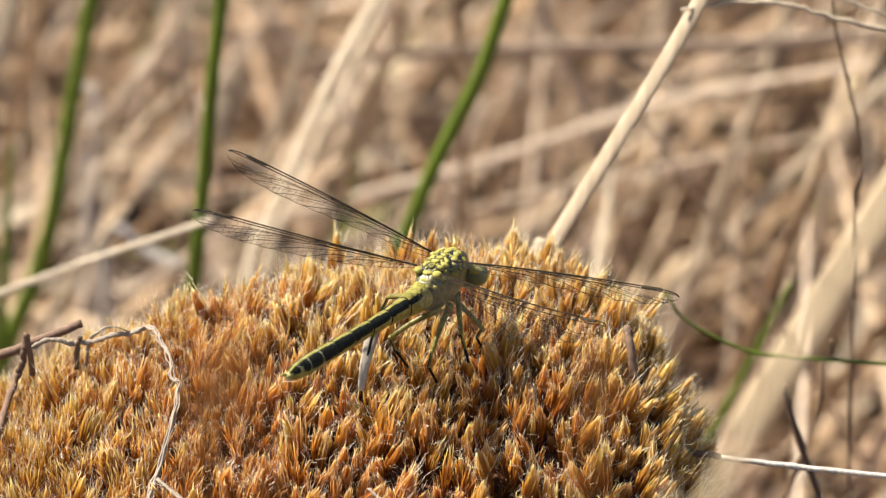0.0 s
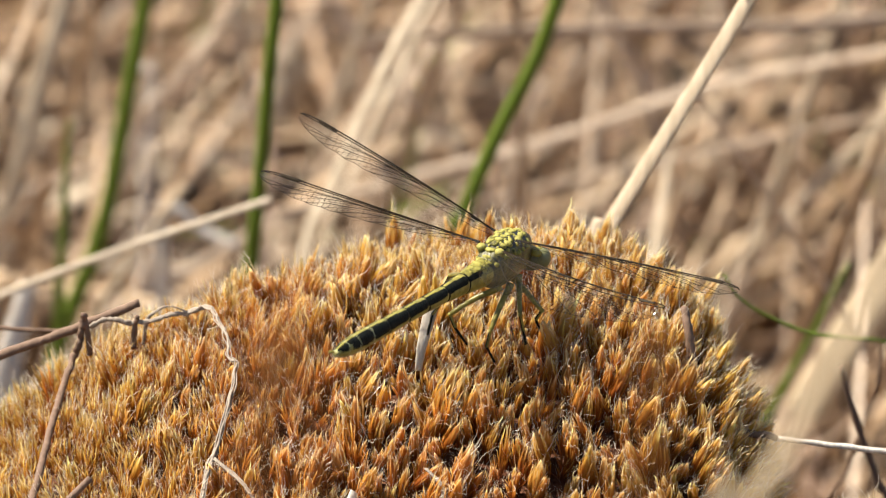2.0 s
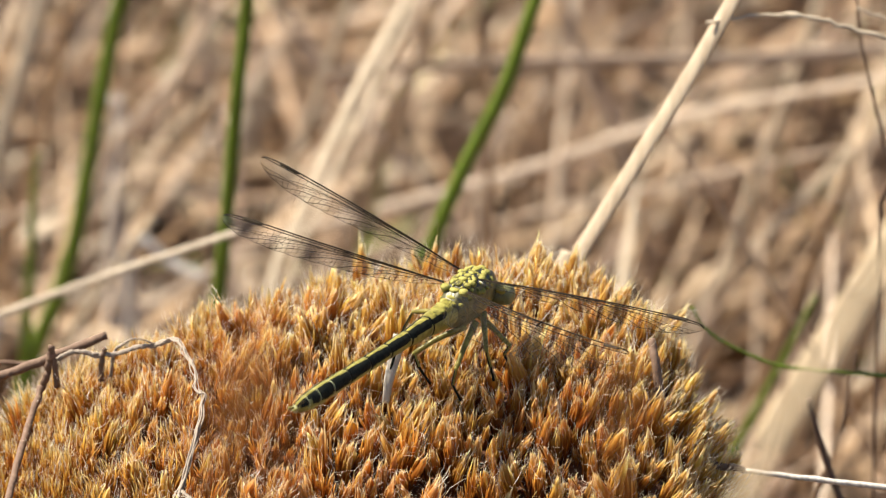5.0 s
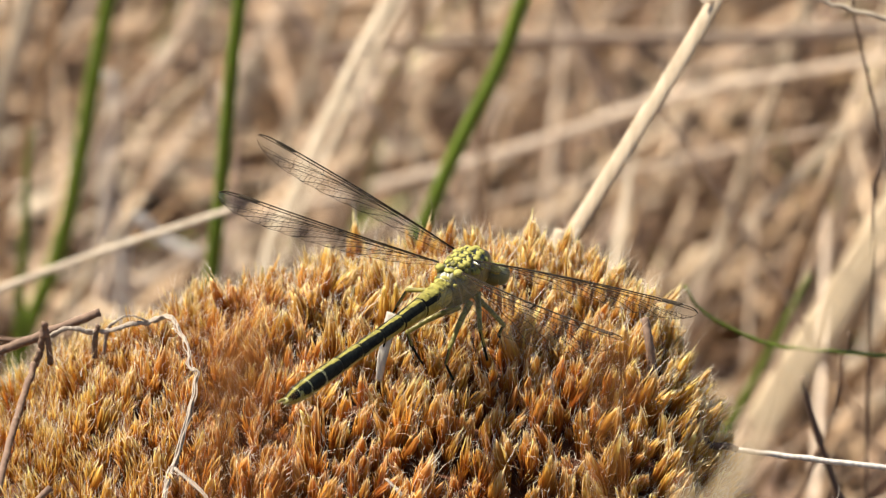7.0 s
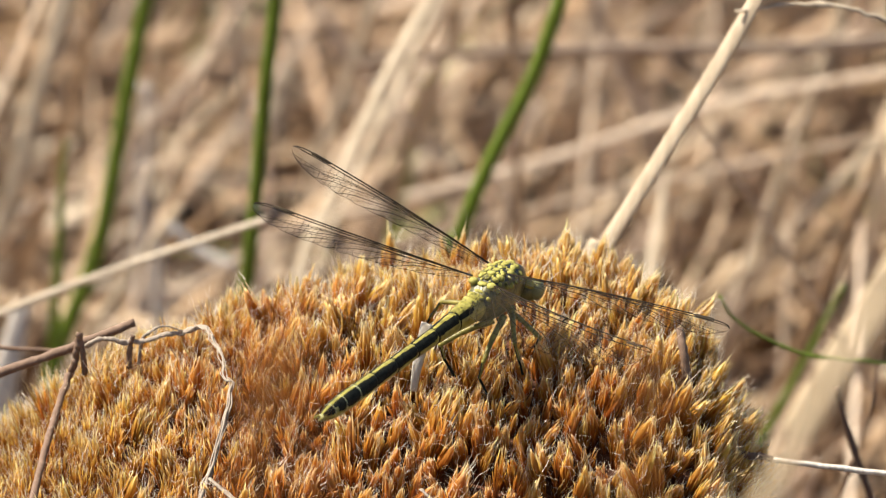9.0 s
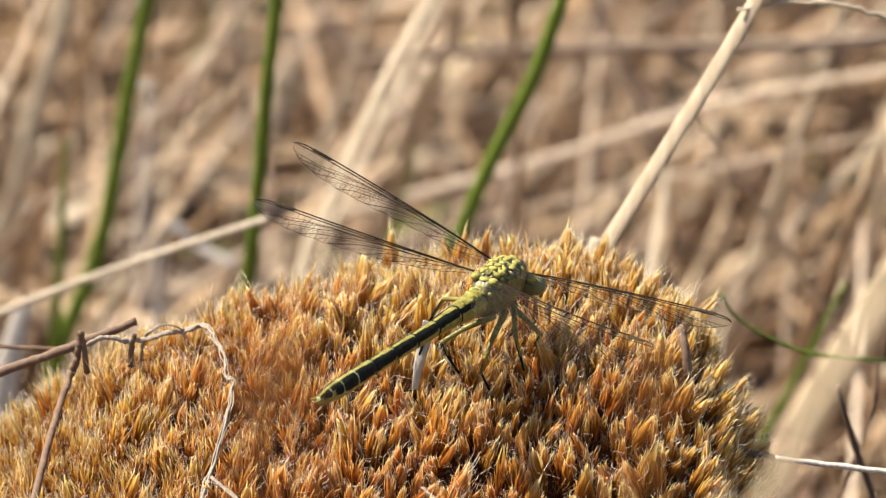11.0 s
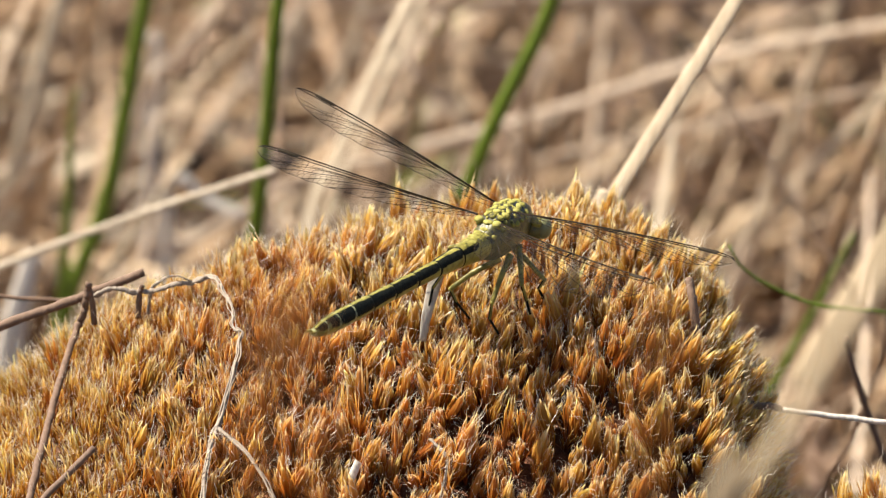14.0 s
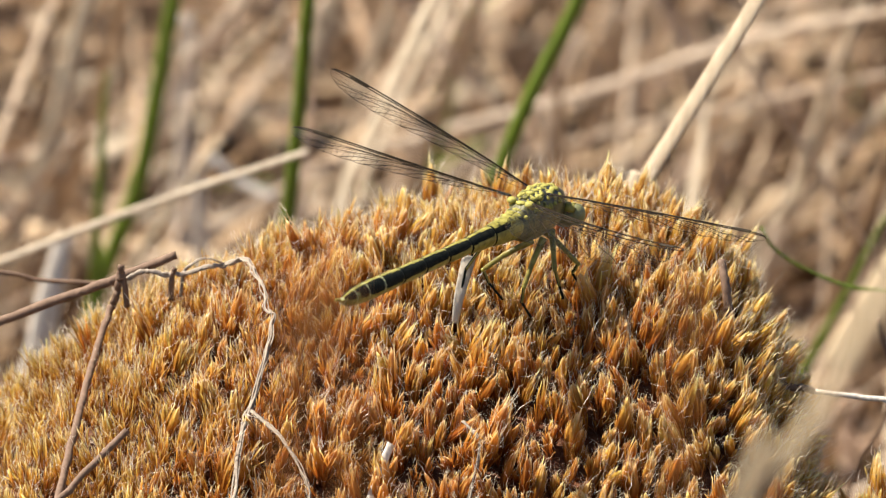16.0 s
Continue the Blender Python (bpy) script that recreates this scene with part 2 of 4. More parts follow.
def tube(line, radii, sides=8, flat=1.0, twist=0.0, cap=True, side_dir=None):
    """A closed tube along a line; flat < 1 presses it to a blade."""
    verts, faces = [], []
    n = len(line)
    ref = Vector(side_dir) if side_dir else Vector((0.31, -0.9, 0.27))
    for i, q in enumerate(line):
        d = (line[min(i + 1, n - 1)] - line[max(i - 1, 0)]).normalized()
        a = d.cross(ref).normalized()
        b = a.cross(d)
        tw = twist * i / max(1, n - 1)
        r = radii[i] if hasattr(radii, "__len__") else radii
        for k in range(sides):
            an = 2 * math.pi * k / sides
            x, y = math.cos(an) * r, math.sin(an) * r * flat
            verts.append(q + a * (x * math.cos(tw) - y * math.sin(tw)) + b * (x * math.sin(tw) + y * math.cos(tw)))
    for i in range(n - 1):
        for k in range(sides):
            k2 = (k + 1) % sides
            faces.append((i * sides + k, i * sides + k2, (i + 1) * sides + k2, (i + 1) * sides + k))
    if cap:
        faces.append(tuple(range(sides))[::-1])
        faces.append(tuple((n - 1) * sides + k for k in range(sides)))
    return verts, faces


def joined(pieces):
    verts, faces, index = [], [], []
    for i, (v, f) in enumerate(pieces):
        o = len(verts)
        verts += v
        faces += [tuple(a + o for a in q) for q in f]
    return verts, faces


# ---- ground and moss hummock ----
def ground_height(x, y):
    """Uneven soil, in metres."""
    near = math.exp(-(x * x + y * y) / 1.5)
    return (0.006 * noise.noise((x * 22, y * 22, 1.7)) + 0.0025 * noise.noise((x * 90, y * 90, 4.1))) * near - 0.002 + GROUND * MM


def build_ground():
    n = 181
    ax = [math.copysign(abs(k) ** 5 * 300 + abs(k) * 0.5, k) for k in np.linspace(-1, 1, n)]
    verts = [(x, y + 0.1, ground_height(x, y + 0.1)) for y in ax for x in ax]
    faces = [(j * n + i, j * n + i + 1, (j + 1) * n + i + 1, (j + 1) * n + i) for j in range(n - 1) for i in range(n - 1)]
    ob = new("ground", mesh_from("ground", verts, faces, [M_SOIL]))
    return tagged(ob, "brown soil covered in dead grass litter", "ground", kind="structure")


class Dome:
    """A rounded cushion; millimetres."""
    def __init__(self, cx, cy, high, left, right, front, back, power_left=2.0, power_right=4.0, draw=0.0, draw_left=0.0):
        self.cx, self.cy, self.high = cx, cy, high
        self.left, self.right, self.front, self.back = left, right, front, back
        self.pl, self.pr = power_left, power_right
        self.draw, self.draw_left = draw, draw_left      # how far the right and left flanks come forward

    def height(self, x, y):
        dx = x - self.cx
        dy = y - self.cy + self.draw * min(1.0, max(0.0, dx / self.right)) ** 2 + self.draw_left * min(1.0, max(0.0, -dx / self.left)) ** 1.5
        a = 1 - (abs(dx) / (self.left if dx < 0 else self.right)) ** (self.pl if dx < 0 else self.pr)
        b = 1 - (abs(dy) / (self.front if dy < 0 else self.back)) ** 2
        if a <= 0 or b <= 0:
            return -4.0
        lump = 1.6 * noise.noise((x * 0.055, y * 0.055, self.high)) + 0.7 * noise.noise((x * 0.16, y * 0.16, 3.0))
        return self.high * math.sqrt(a * b) + lump - 1

    def normal(self, x, y):
        e = 0.8
        return Vector((self.height(x - e, y) - self.height(x + e, y), self.height(x, y - e) - self.height(x, y + e), 2 * e)).normalized()


def build_mound(dome, name):
    """The peat under the moss: square rings outward from the crest, then a skirt down to the soil."""
    nu, nv = 112, 60
    verts, faces = [], []
    for j in range(nv + 3):
        for i in range(nu):
            an = 2 * math.pi * i / nu
            c, s = math.cos(an), math.sin(an)
            r = math.sin(0.5 * math.pi * min(1, j / nv)) / (abs(c) ** 5 + abs(s) ** 5) ** 0.2
            x = dome.cx + r * c * (dome.right if c > 0 else dome.left)
            y = dome.cy + r * s * (dome.back if s > 0 else dome.front)
            z = max(-3.0, dome.height(x, y)) - 2.6
            if j > nv:
                x, y = dome.cx + (x - dome.cx) * (1 + 0.08 * (j - nv)), dome.cy + (y - dome.cy) * (1 + 0.08 * (j - nv))
                z = (-36.0, GROUND - 4)[j - nv - 1] + 3 * noise.noise((x * 0.1, y * 0.1, 2))
            verts.append((x * MM, y * MM, z * MM))
    for j in range(nv + 2):
        for i in range(nu):
            i2 = (i + 1) % nu
            faces.append((j * nu + i, j * nu + i2, (j + 1) * nu + i2, (j + 1) * nu + i))
    return new(name, mesh_from(name, verts, faces, [M_PEAT]))


def shoot_shape(rng, leaves, tuft):
    """One moss shoot, 1 high: a closed bud of boat-shaped leaves, or an open tuft of narrow ones, with hairs at the tips. Returns leaf and hair arrays."""
    lv, lf, lu, hv, hf = [], [], [], [], []

    def hair(x0, y0, z0, dx, dy, dz, w):
        h = len(hv)
        kx, ky = rng.uniform(-0.14, 0.14), rng.uniform(-0.14, 0.14)
        side = Vector((-dy, dx, 0.02)).normalized() * w
        pts = [(x0, y0, z0), (x0 + dx * 0.35 + kx, y0 + dy * 0.35 + ky, z0 + dz * 0.4), (x0 + dx * 0.75 + kx * 0.4, y0 + dy * 0.75 + ky * 0.4, z0 + dz * 0.8), (x0 + dx, y0 + dy, z0 + dz)]
        for i, (x, y, z) in enumerate(pts[:3]):
            t = (1, 0.8, 0.55)[i]
            hv.extend([(x - side.x * t, y - side.y * t, z - side.z * t), (x + side.x * t, y + side.y * t, z + side.z * t)])
        hv.append(pts[3])
        hf.extend([(h, h + 1, h + 3), (h, h + 3, h + 2), (h + 2, h + 3, h + 5), (h + 2, h + 5, h + 4), (h + 4, h + 5, h + 6)])

    def girth_at(z):
        return 0.02 + 0.165 * max(0.0, math.sin(math.pi * min(1.0, max(0.0, z)) ** 1.4)) ** 1.1

    if not tuft:
        # a plump spindle of closely pressed leaves, drawn out to a slightly twisted tip
        sides, levels = 6, (0.02, 0.2, 0.38, 0.54, 0.68, 0.81, 0.92)
        bx, by = rng.uniform(-0.10, 0.10), rng.uniform(-0.10, 0.10)
        for z in levels:
            r = girth_at(z) * 0.82
            for k in range(sides):
                an = 2 * math.pi * k / sides + z * 1.1
                rk = r * (1 + rng.uniform(-0.14, 0.14))
                lv.append((bx * z ** 3 + rk * math.cos(an), by * z ** 3 + rk * math.sin(an), z + rng.uniform(-0.02, 0.02)))
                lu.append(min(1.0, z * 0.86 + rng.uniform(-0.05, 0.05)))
        lv.append((bx, by, 1.0))
        lu.append(0.97)
        for i in range(len(levels) - 1):
            for k in range(sides):
                p, q = i * sides + k, i * sides + (k + 1) % sides
                lf += [(p, q, q + sides), (p, q + sides, p + sides)]
        top = (len(levels) - 1) * sides
        lf += [(top + k, top + (k + 1) % sides, top + sides) for k in range(sides)]
    for k in range(leaves):
        f = k / (leaves - 1)
        an = k * 2.4 + rng.uniform(-0.4, 0.4)
        start = 0.02 + 0.58 * f if tuft else 0.08 + 0.56 * f
        length = rng.uniform(0.34, 0.48) if tuft else rng.uniform(0.30, 0.50)
        spread = (1 - 0.7 * f) * (rng.uniform(0.2, 0.9) if tuft else 0.0) + (rng.uniform(0.3, 0.7) if rng.random() < 0.06 else 0.0)
        wide = rng.uniform(0.020, 0.034) if tuft else rng.uniform(0.020, 0.036)
        sway = rng.uniform(-0.24, 0.24) * (1.0 if tuft else 0.35)
        lift = rng.uniform(-0.02, 0.025)
        c, s = math.cos(an), math.sin(an)

        def place(out, up, side):
            return (c * out - s * side, s * out + c * side, up)
        o = len(lv)

        def out_at(t):
            z = start + length * t
            return girth_at(z) * (0.7 if tuft else 1.0) + lift + (0.02 if tuft else 0.07) * t * t + length * spread * t * t * 0.8
        for t, wd in ((0.0, 0.75), (0.33, 1.0), (0.62, 0.8), (0.85, 0.42)):
            out, up, sd = out_at(t), start + length * t * (1 - 0.12 * spread * t), sway * t * t
            lv += [place(out - 0.022, up, sd - wide * wd), place(out + 0.008, up, sd + wide * wd)]
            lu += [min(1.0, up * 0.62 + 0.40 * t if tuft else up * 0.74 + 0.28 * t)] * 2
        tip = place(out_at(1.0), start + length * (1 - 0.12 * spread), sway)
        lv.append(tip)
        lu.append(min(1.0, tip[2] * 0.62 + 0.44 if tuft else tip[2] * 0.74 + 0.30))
        for q in (o, o + 2, o + 4):
            lf += [(q, q + 1, q + 3), (q, q + 3, q + 2)]
        lf.append((o + 6, o + 7, o + 8))
        if rng.random() < (0.45 if tuft else 0.30 + 0.6 * f):
            hair(tip[0] * 0.97, tip[1] * 0.97, tip[2] - 0.02, c * 0.10 + rng.gauss(0, 0.15), s * 0.10 + rng.gauss(0, 0.15), rng.uniform(0.02, 0.28), 0.0065)
    for _ in range(2):
        # loose crooked hairs between the shoots
        an, r = rng.uniform(0, 6.28), rng.uniform(0.1, 0.45)
        hair(math.cos(an) * r, math.sin(an) * r, rng.uniform(0.65, 0.95), rng.gauss(0, 0.35), rng.gauss(0, 0.35), rng.uniform(-0.08, 0.20), 0.006)
    return np.array(lv), np.array(lf), np.array(lu), np.array(hv), np.array(hf)


def flank_of(px):
    """0 on the crest, 1 on the looser growth of the right flank."""
    return min(1.0, max(0.0, (px - 8) / 18))


def grow_moss(dome, spacing, seed, name, label, box):
    """Shoots all over a cushion, joined into one mesh of leaves and hairs."""
    rng = random.Random(seed)
    kinds = [shoot_shape(rng, rng.choice((20, 22)) if k < 12 else rng.choice((20, 22, 24)), k < 12) for k in range(36)]
    vs, fs, us, ms, ws = [], [], [], [], []
    count = 0
    x0, x1, y0, y1 = box
    step = spacing
    spots = []
    y = y0
    while y < y1:
        x = x0
        while x < x1:
            px, py = x + rng.uniform(-.48, .48) * step, y + rng.uniform(-.48, .48) * step
            x += step
            h = dome.height(px, py)
            if h < 6 or noise.noise((px * 0.3, py * 0.3, 5.5)) < -0.60 + 0.14 * flank_of(px):
                continue
            n = dome.normal(px, py)
            # steep flanks have more surface over the same plan: sow them more thickly
            for _ in range(max(1, min(4, int(0.5 / max(n.z, 0.12) + rng.random())))):
                spots.append((px + rng.uniform(-.4, .4) * step, py + rng.uniform(-.4, .4) * step))
        y += step
    for px, py in spots:
        h = dome.height(px, py)
        if h < 4:
            continue
        n = dome.normal(px, py)
        tuft_lean = Vector((noise.noise((px * 0.21, py * 0.21, 1.0)), noise.noise((px * 0.21, py * 0.21, 7.0)), 0)) * 0.4
        flank = flank_of(px)
        lean = (n * (0.34 + 0.30 * flank) + Vector((0.12, 0.04, 0.95)) + tuft_lean + Vector((rng.gauss(0, .22), rng.gauss(0, .22), 0))).normalized()
        size = rng.choice((rng.uniform(4.2, 6.4), rng.uniform(5.6, 8.6))) * (1.0 + 0.45 * noise.noise((px * 0.2, py * 0.2, 9.0)))
        girth = size * rng.uniform(0.36, 0.56)
        bend = np.array((rng.gauss(0, .16), rng.gauss(0, .16), 0.0))
        q = lean.to_track_quat("Z", "Y").to_matrix() @ Matrix.Rotation(rng.uniform(0, 6.28), 3, "Z")
        m = np.array(q) @ np.diag((girth, girth, size))
        base = np.array((px, py, h)) - np.array(lean) * 3.8
        tone = min(1.0, max(0.0, 0.57 + 0.55 * noise.noise((px * 0.05 + 3, py * 0.05, 6.0)) + rng.gauss(0, 0.25) + 0.008 * py + 0.010 * px + 0.032 * max(0.0, -25 - px)))
        lv, lf, lu, hv, hf = kinds[12 + rng.randrange(24) if rng.random() < 0.70 + 0.008 * px - 0.004 * (py - 10) - 0.012 * max(0.0, -22 - px) else rng.randrange(12)]
        for v, f, u, mi in ((lv, lf, lu, 0), (hv, hf, np.ones(len(hv)), 1)):
            vs.append((v + bend * (v[:, 2:3] ** 2)) @ m.T + base)
            fs.append(f + count)
            us.append(u)
            ws.append(np.full(len(v), tone))
            ms.append(np.full(len(f), mi, dtype=np.int32))
            count += len(v)
    v, f, u, mi = np.concatenate(vs) * MM, np.concatenate(fs), np.concatenate(us), np.concatenate(ms)
    me = bpy.data.meshes.new(name)
    me.vertices.add(len(v))
    me.vertices.foreach_set("co", v.ravel())
    me.loops.add(len(f) * 3)
    me.loops.foreach_set("vertex_index", f.ravel().astype(np.int32))
    me.polygons.add(len(f))
    me.polygons.foreach_set("loop_start", np.arange(0, len(f) * 3, 3, dtype=np.int32))
    me.materials.append(M_MOSS)
    me.materials.append(M_HAIR)
    me.polygons.foreach_set("material_index", mi)
    me.polygons.foreach_set("use_smooth", np.full(len(f), True))
    layer = me.uv_layers.new(name="along")
    uv = np.zeros((len(f) * 3, 2))
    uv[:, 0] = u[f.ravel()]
    uv[:, 1] = np.concatenate(ws)[f.ravel()]
    layer.data.foreach_set("uv", uv.ravel())
    me.update(calc_edges=True)
    return tagged(new(name, me), label, "moss", kind="stuff")


build_ground()
HUMMOCK = Dome(0, 20, 58.5, 82, 34, 60, 36, 2.0, 4.6, 16.0, 18.0)
SIDE_CUSHION = Dome(48, -14, 37.5, 17, 40, 26, 26, 4.0, 2.0)
tagged(build_mound(HUMMOCK, "moss_hummock"), "dark peaty core of a rounded moss hummock", "hummock", kind="structure")
tagged(build_mound(SIDE_CUSHION, "moss_cushion"), "small low peaty cushion beside the hummock", "hummock", kind="structure")
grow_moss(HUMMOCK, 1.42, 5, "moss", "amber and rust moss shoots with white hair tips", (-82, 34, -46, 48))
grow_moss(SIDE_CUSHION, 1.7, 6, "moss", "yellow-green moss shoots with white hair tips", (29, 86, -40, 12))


# ---- stalks, straws and twigs ----
def line_mm(points, steps=8):
    return [q * MM for q in spline(points, steps)]


GROUPS = {"grass_blade": "green grass blades behind the hummock", "straw": "straws round the hummock", "twig": "twigs on the hummock",
          "root_fibre": "root fibres on the moss", "rust_stalk": "rust-red stalks in front", "dry_grass_stem": "dry stems beside the hummock", "dead_leaf": "dead leaves in the litter"}


def blade(name, label, points, width, mat, flat=0.18, category="grass", taper=(1.0, 0.75), twist=0.6, face=(0.31, -0.9, 0.27)):
    """A grass blade or straw: a flattened tube through the points from its foot to its tip."""
    ln = line_mm(points)
    n = len(ln)
    rad = []
    for i in range(n):
        t = i / (n - 1)
        w = taper[0] + (taper[1] - taper[0]) * t
        rad.append(width * 0.5 * MM * w * (1 + 0.04 * noise.noise((i * 0.5, width, 0.3))))
    v, f = tube(ln, rad, 10, flat, twist, True, face)
    ob = new(name, mesh_from(name, v, f, [mat]))
    if width >= 1.0:
        ref = Vector(face)
        rib = [q - ref * (r * flat * 0.9) for q, r in zip(ln, rad)]
        part("midrib", mesh_from("midrib", *tube(rib, [r * 0.16 for r in rad], 5), [mat]), ob)
    return tagged(ob, label, category, GROUPS.get(name, ""))


def stem(name, label, points, width, mat, category="twig", taper=(1.0, 0.7), wobble=0.12, nodes=()):
    ln = line_mm(points)
    n = len(ln)
    ln = [q + Vector((noise.noise((i * .5, width, 1)), noise.noise((i * .5, width, 2)), noise.noise((i * .5, width, 3)))) * wobble * width * MM for i, q in enumerate(ln)]
    rad = []
    for i in range(n):
        t = i / (n - 1)
        r = width * 0.5 * MM * (taper[0] + (taper[1] - taper[0]) * t) * (1 + 0.18 * noise.noise((i * 0.9, width, 0.7)))
        for c in nodes:
            r *= 1 + 0.9 * math.exp(-((t - c) / 0.02) ** 2)
        rad.append(r)
    v, f = tube(ln, rad, 8, 0.85)
    return tagged(new(name, mesh_from(name, v, f, [mat])), label, category, GROUPS.get(name, ""))


def root_fibre(label, points, width):
    """A flat weathered root: a main strand and two finer ones that part from it here and there."""
    main = None
    for k, (w, off) in enumerate(((width, 0.0), (width * 0.6, 0.55), (width * 0.5, -0.5))):
        ln = line_mm(points, 10)
        ln = [q + Vector((noise.noise((i * .21, k, 1)) * 0.6 + off * 0.85, 0.3 * noise.noise((i * .3, k, 2)), 0.6 * noise.noise((i * .24, k, 3)))) * width * 0.9 * MM for i, q in enumerate(ln)]
        rad = [w * 0.5 * MM * (1 + 0.4 * noise.noise((i * 0.6, k, 0.7))) for i in range(len(ln))]
        me = mesh_from("root_fibre", *tube(ln, rad, 6, 0.5, 2.0), [M_FIBRE])
        if k == 0:
            main = tagged(new("root_fibre", me), label, "root fibre", GROUPS["root_fibre"])
        else:
            part("strand", me, main)
    return main

blade("grass_blade", "tall upright green grass blade, bending at its foot", [(-76.3, 242.5, -111), (-69.5, 240.5, -82.4), (-64.5, 240.5, -54.8), (-58.5, 240.5, -37.7), (-55.8, 240.5, -26.1), (-53.2, 240.5, -11), (-50.3, 240.5, 4), (-47.5, 240.5, 16.2), (-45.7, 240.5, 26.6)], 2.7, M_GREEN, 0.5)
blade("grass_blade", "tall straight green grass blade behind the moss", [(-39.8, 171, -111), (-37, 169, -63.4), (-34.9, 169, -16.8), (-34, 169, -6.5), (-32.7, 169, 6.1), (-31.4, 169, 21.2), (-30, 169, 33.7), (-29.3, 169, 45.2), (-28.9, 169, 55)], 2.2, M_GREEN, 0.6)
blade("grass_blade", "leaning green grass blade behind the moss", [(-26.3, 184, -111), (-15.4, 182, -62), (-7.4, 182, -14.1), (-4.6, 182, -5.5), (-0.7, 182, 4.7), (5.1, 182, 17.4), (8.6, 182, 28.3), (12.4, 182, 39.9), (15.4, 182, 49.9)], 2.4, M_GREEN, 0.6)
blade("grass_blade", "short thin green grass blade", [(-66.1, 216.5, -111), (-64.3, 214.5, -73.8), (-63, 214.5, -37.5), (-61.9, 214.5, -21.7), (-61.5, 214.5, -12.9), (-60.8, 214.5, -6.8)], 2.3, M_GREEN, 0.4, taper=(1, 0.2))
blade("grass_blade", "short leaning green grass blade", [(17.6, 158, -111), (27.2, 156, -71.5), (34.1, 156, -32.9), (37.1, 156, -24.4), (41.6, 156, -14.6), (47.2, 156, -2.4)], 2.4, M_GREEN, 0.4, taper=(1, 0.2))
blade("grass_blade", "faint short green grass blade in the litter", [(-23.5, 301, -111), (-19, 299, -84.6), (-15.7, 299, -59.2), (-13.6, 299, -50.8), (-12.3, 299, -44.2)], 1.2, M_GREEN, 0.4, taper=(1, 0.2))
blade("straw", "long pale straw leaning over the litter", [(-157.4, 138.5, -111), (-122.6, 136.5, -61.4), (-97.4, 136.5, -12.8), (-78.9, 136.5, -4), (-59.1, 136.5, 4.7), (-45.5, 136.5, 10.1), (-36.4, 136.5, 13.4), (-30.4, 136.5, 15.6)], 1.1, M_PALE, 0.5, "straw", (1.1, 0.8))
blade("straw", "stout yellow straw leaning behind the moss", [(-33.6, 70, -111), (-8.1, 68, -37.2), (10.4, 68, 35.6), (13.5, 68, 41.8), (19.5, 68, 52.6), (27.2, 68, 66.4), (32, 68, 75.6), (37.4, 68, 86.9), (42.9, 68, 98.2)], 2.3, M_STRAW, 0.25, "straw", (1.05, 0.9), 0.1, (-0.5, -0.8, 0.3))
blade("straw", "broad bleached straw standing in the litter", [(-47.5, 229.5, -111), (-36.1, 227.5, -71), (-27.9, 227.5, -31.9), (-24.6, 227.5, -23.9), (-20.5, 227.5, -13.3), (-15.6, 227.5, -1.9), (-9.9, 227.5, 9.4), (-4.7, 227.5, 21.5), (-0.3, 227.5, 31.8)], 2.8, M_PALE, 0.3, "straw", (1, 0.8), 0.3, (-0.75, -0.6, 0.3))
blade("straw", "bleached straw standing beside another", [(-42.6, 238.6, -111), (-32.7, 236.6, -73), (-25.6, 236.6, -35.9), (-21.9, 236.6, -26.1), (-18.2, 236.6, -17.2), (-13.3, 236.6, -5.8), (-8.8, 236.6, 4.7), (-6.8, 236.6, 10.8), (-3.5, 236.6, 17.8)], 1.5, M_PALE, 0.3, "straw", (1, 0.8), 0.3, (-0.75, -0.6, 0.3))
blade("straw", "dull straw standing behind others", [(-39.9, 327, -111), (-33.6, 325, -86), (-29, 325, -62.1), (-25.5, 325, -52.7), (-22.4, 325, -43.2), (-19.3, 325, -32.9), (-15.8, 325, -19.9)], 1.8, M_STRAW, 0.3, "straw")
blade("straw", "broad pale straw leaning in the litter", [(-88, 327, -111), (-85.5, 325, -100), (-83.6, 325, -89.9), (-78.9, 325, -76.4), (-74.3, 325, -63.1), (-69.6, 325, -45.1), (-65.5, 325, -31.1), (-62.2, 325, -18.1)], 3.0, M_PALE, 0.3, "straw")
blade("straw", "greyed straw lying aslant over the litter", [(-121.2, 314, -111), (-69.1, 312, -87), (-31.4, 312, -64), (-19.3, 312, -60.2), (5.7, 312, -52.7), (18.6, 312, -48), (34, 312, -42.4), (46.8, 312, -39.6), (66.5, 312, -35.9)], 2.0, M_GREY, 0.4, "straw")
blade("straw", "short greyed upright straw", [(-3.9, 324.4, -111), (-1.6, 322.4, -91.7), (0.1, 322.4, -73.4), (1.8, 322.4, -63.8), (4, 322.4, -54.4), (6.6, 322.4, -46.8)], 2.2, M_GREY, 0.4, "straw")
blade("straw", "tan straw leaning in the litter", [(31, 327, -111), (34.1, 325, -97), (36.4, 325, -84.1), (41.5, 325, -68.8), (46.5, 325, -52.7), (51.5, 325, -36.7), (55.6, 325, -21.8)], 2.6, M_STRAW, 0.3, "straw")
blade("straw", "tan straw fallen aslant", [(15, 303.6, -111), (26.6, 301.6, -90.3), (34.9, 301.6, -70.7), (45, 301.6, -58.4), (56, 301.6, -46.3), (69.4, 301.6, -32.4), (86, 301.6, -17.7)], 2.2, M_STRAW, 0.3, "straw")
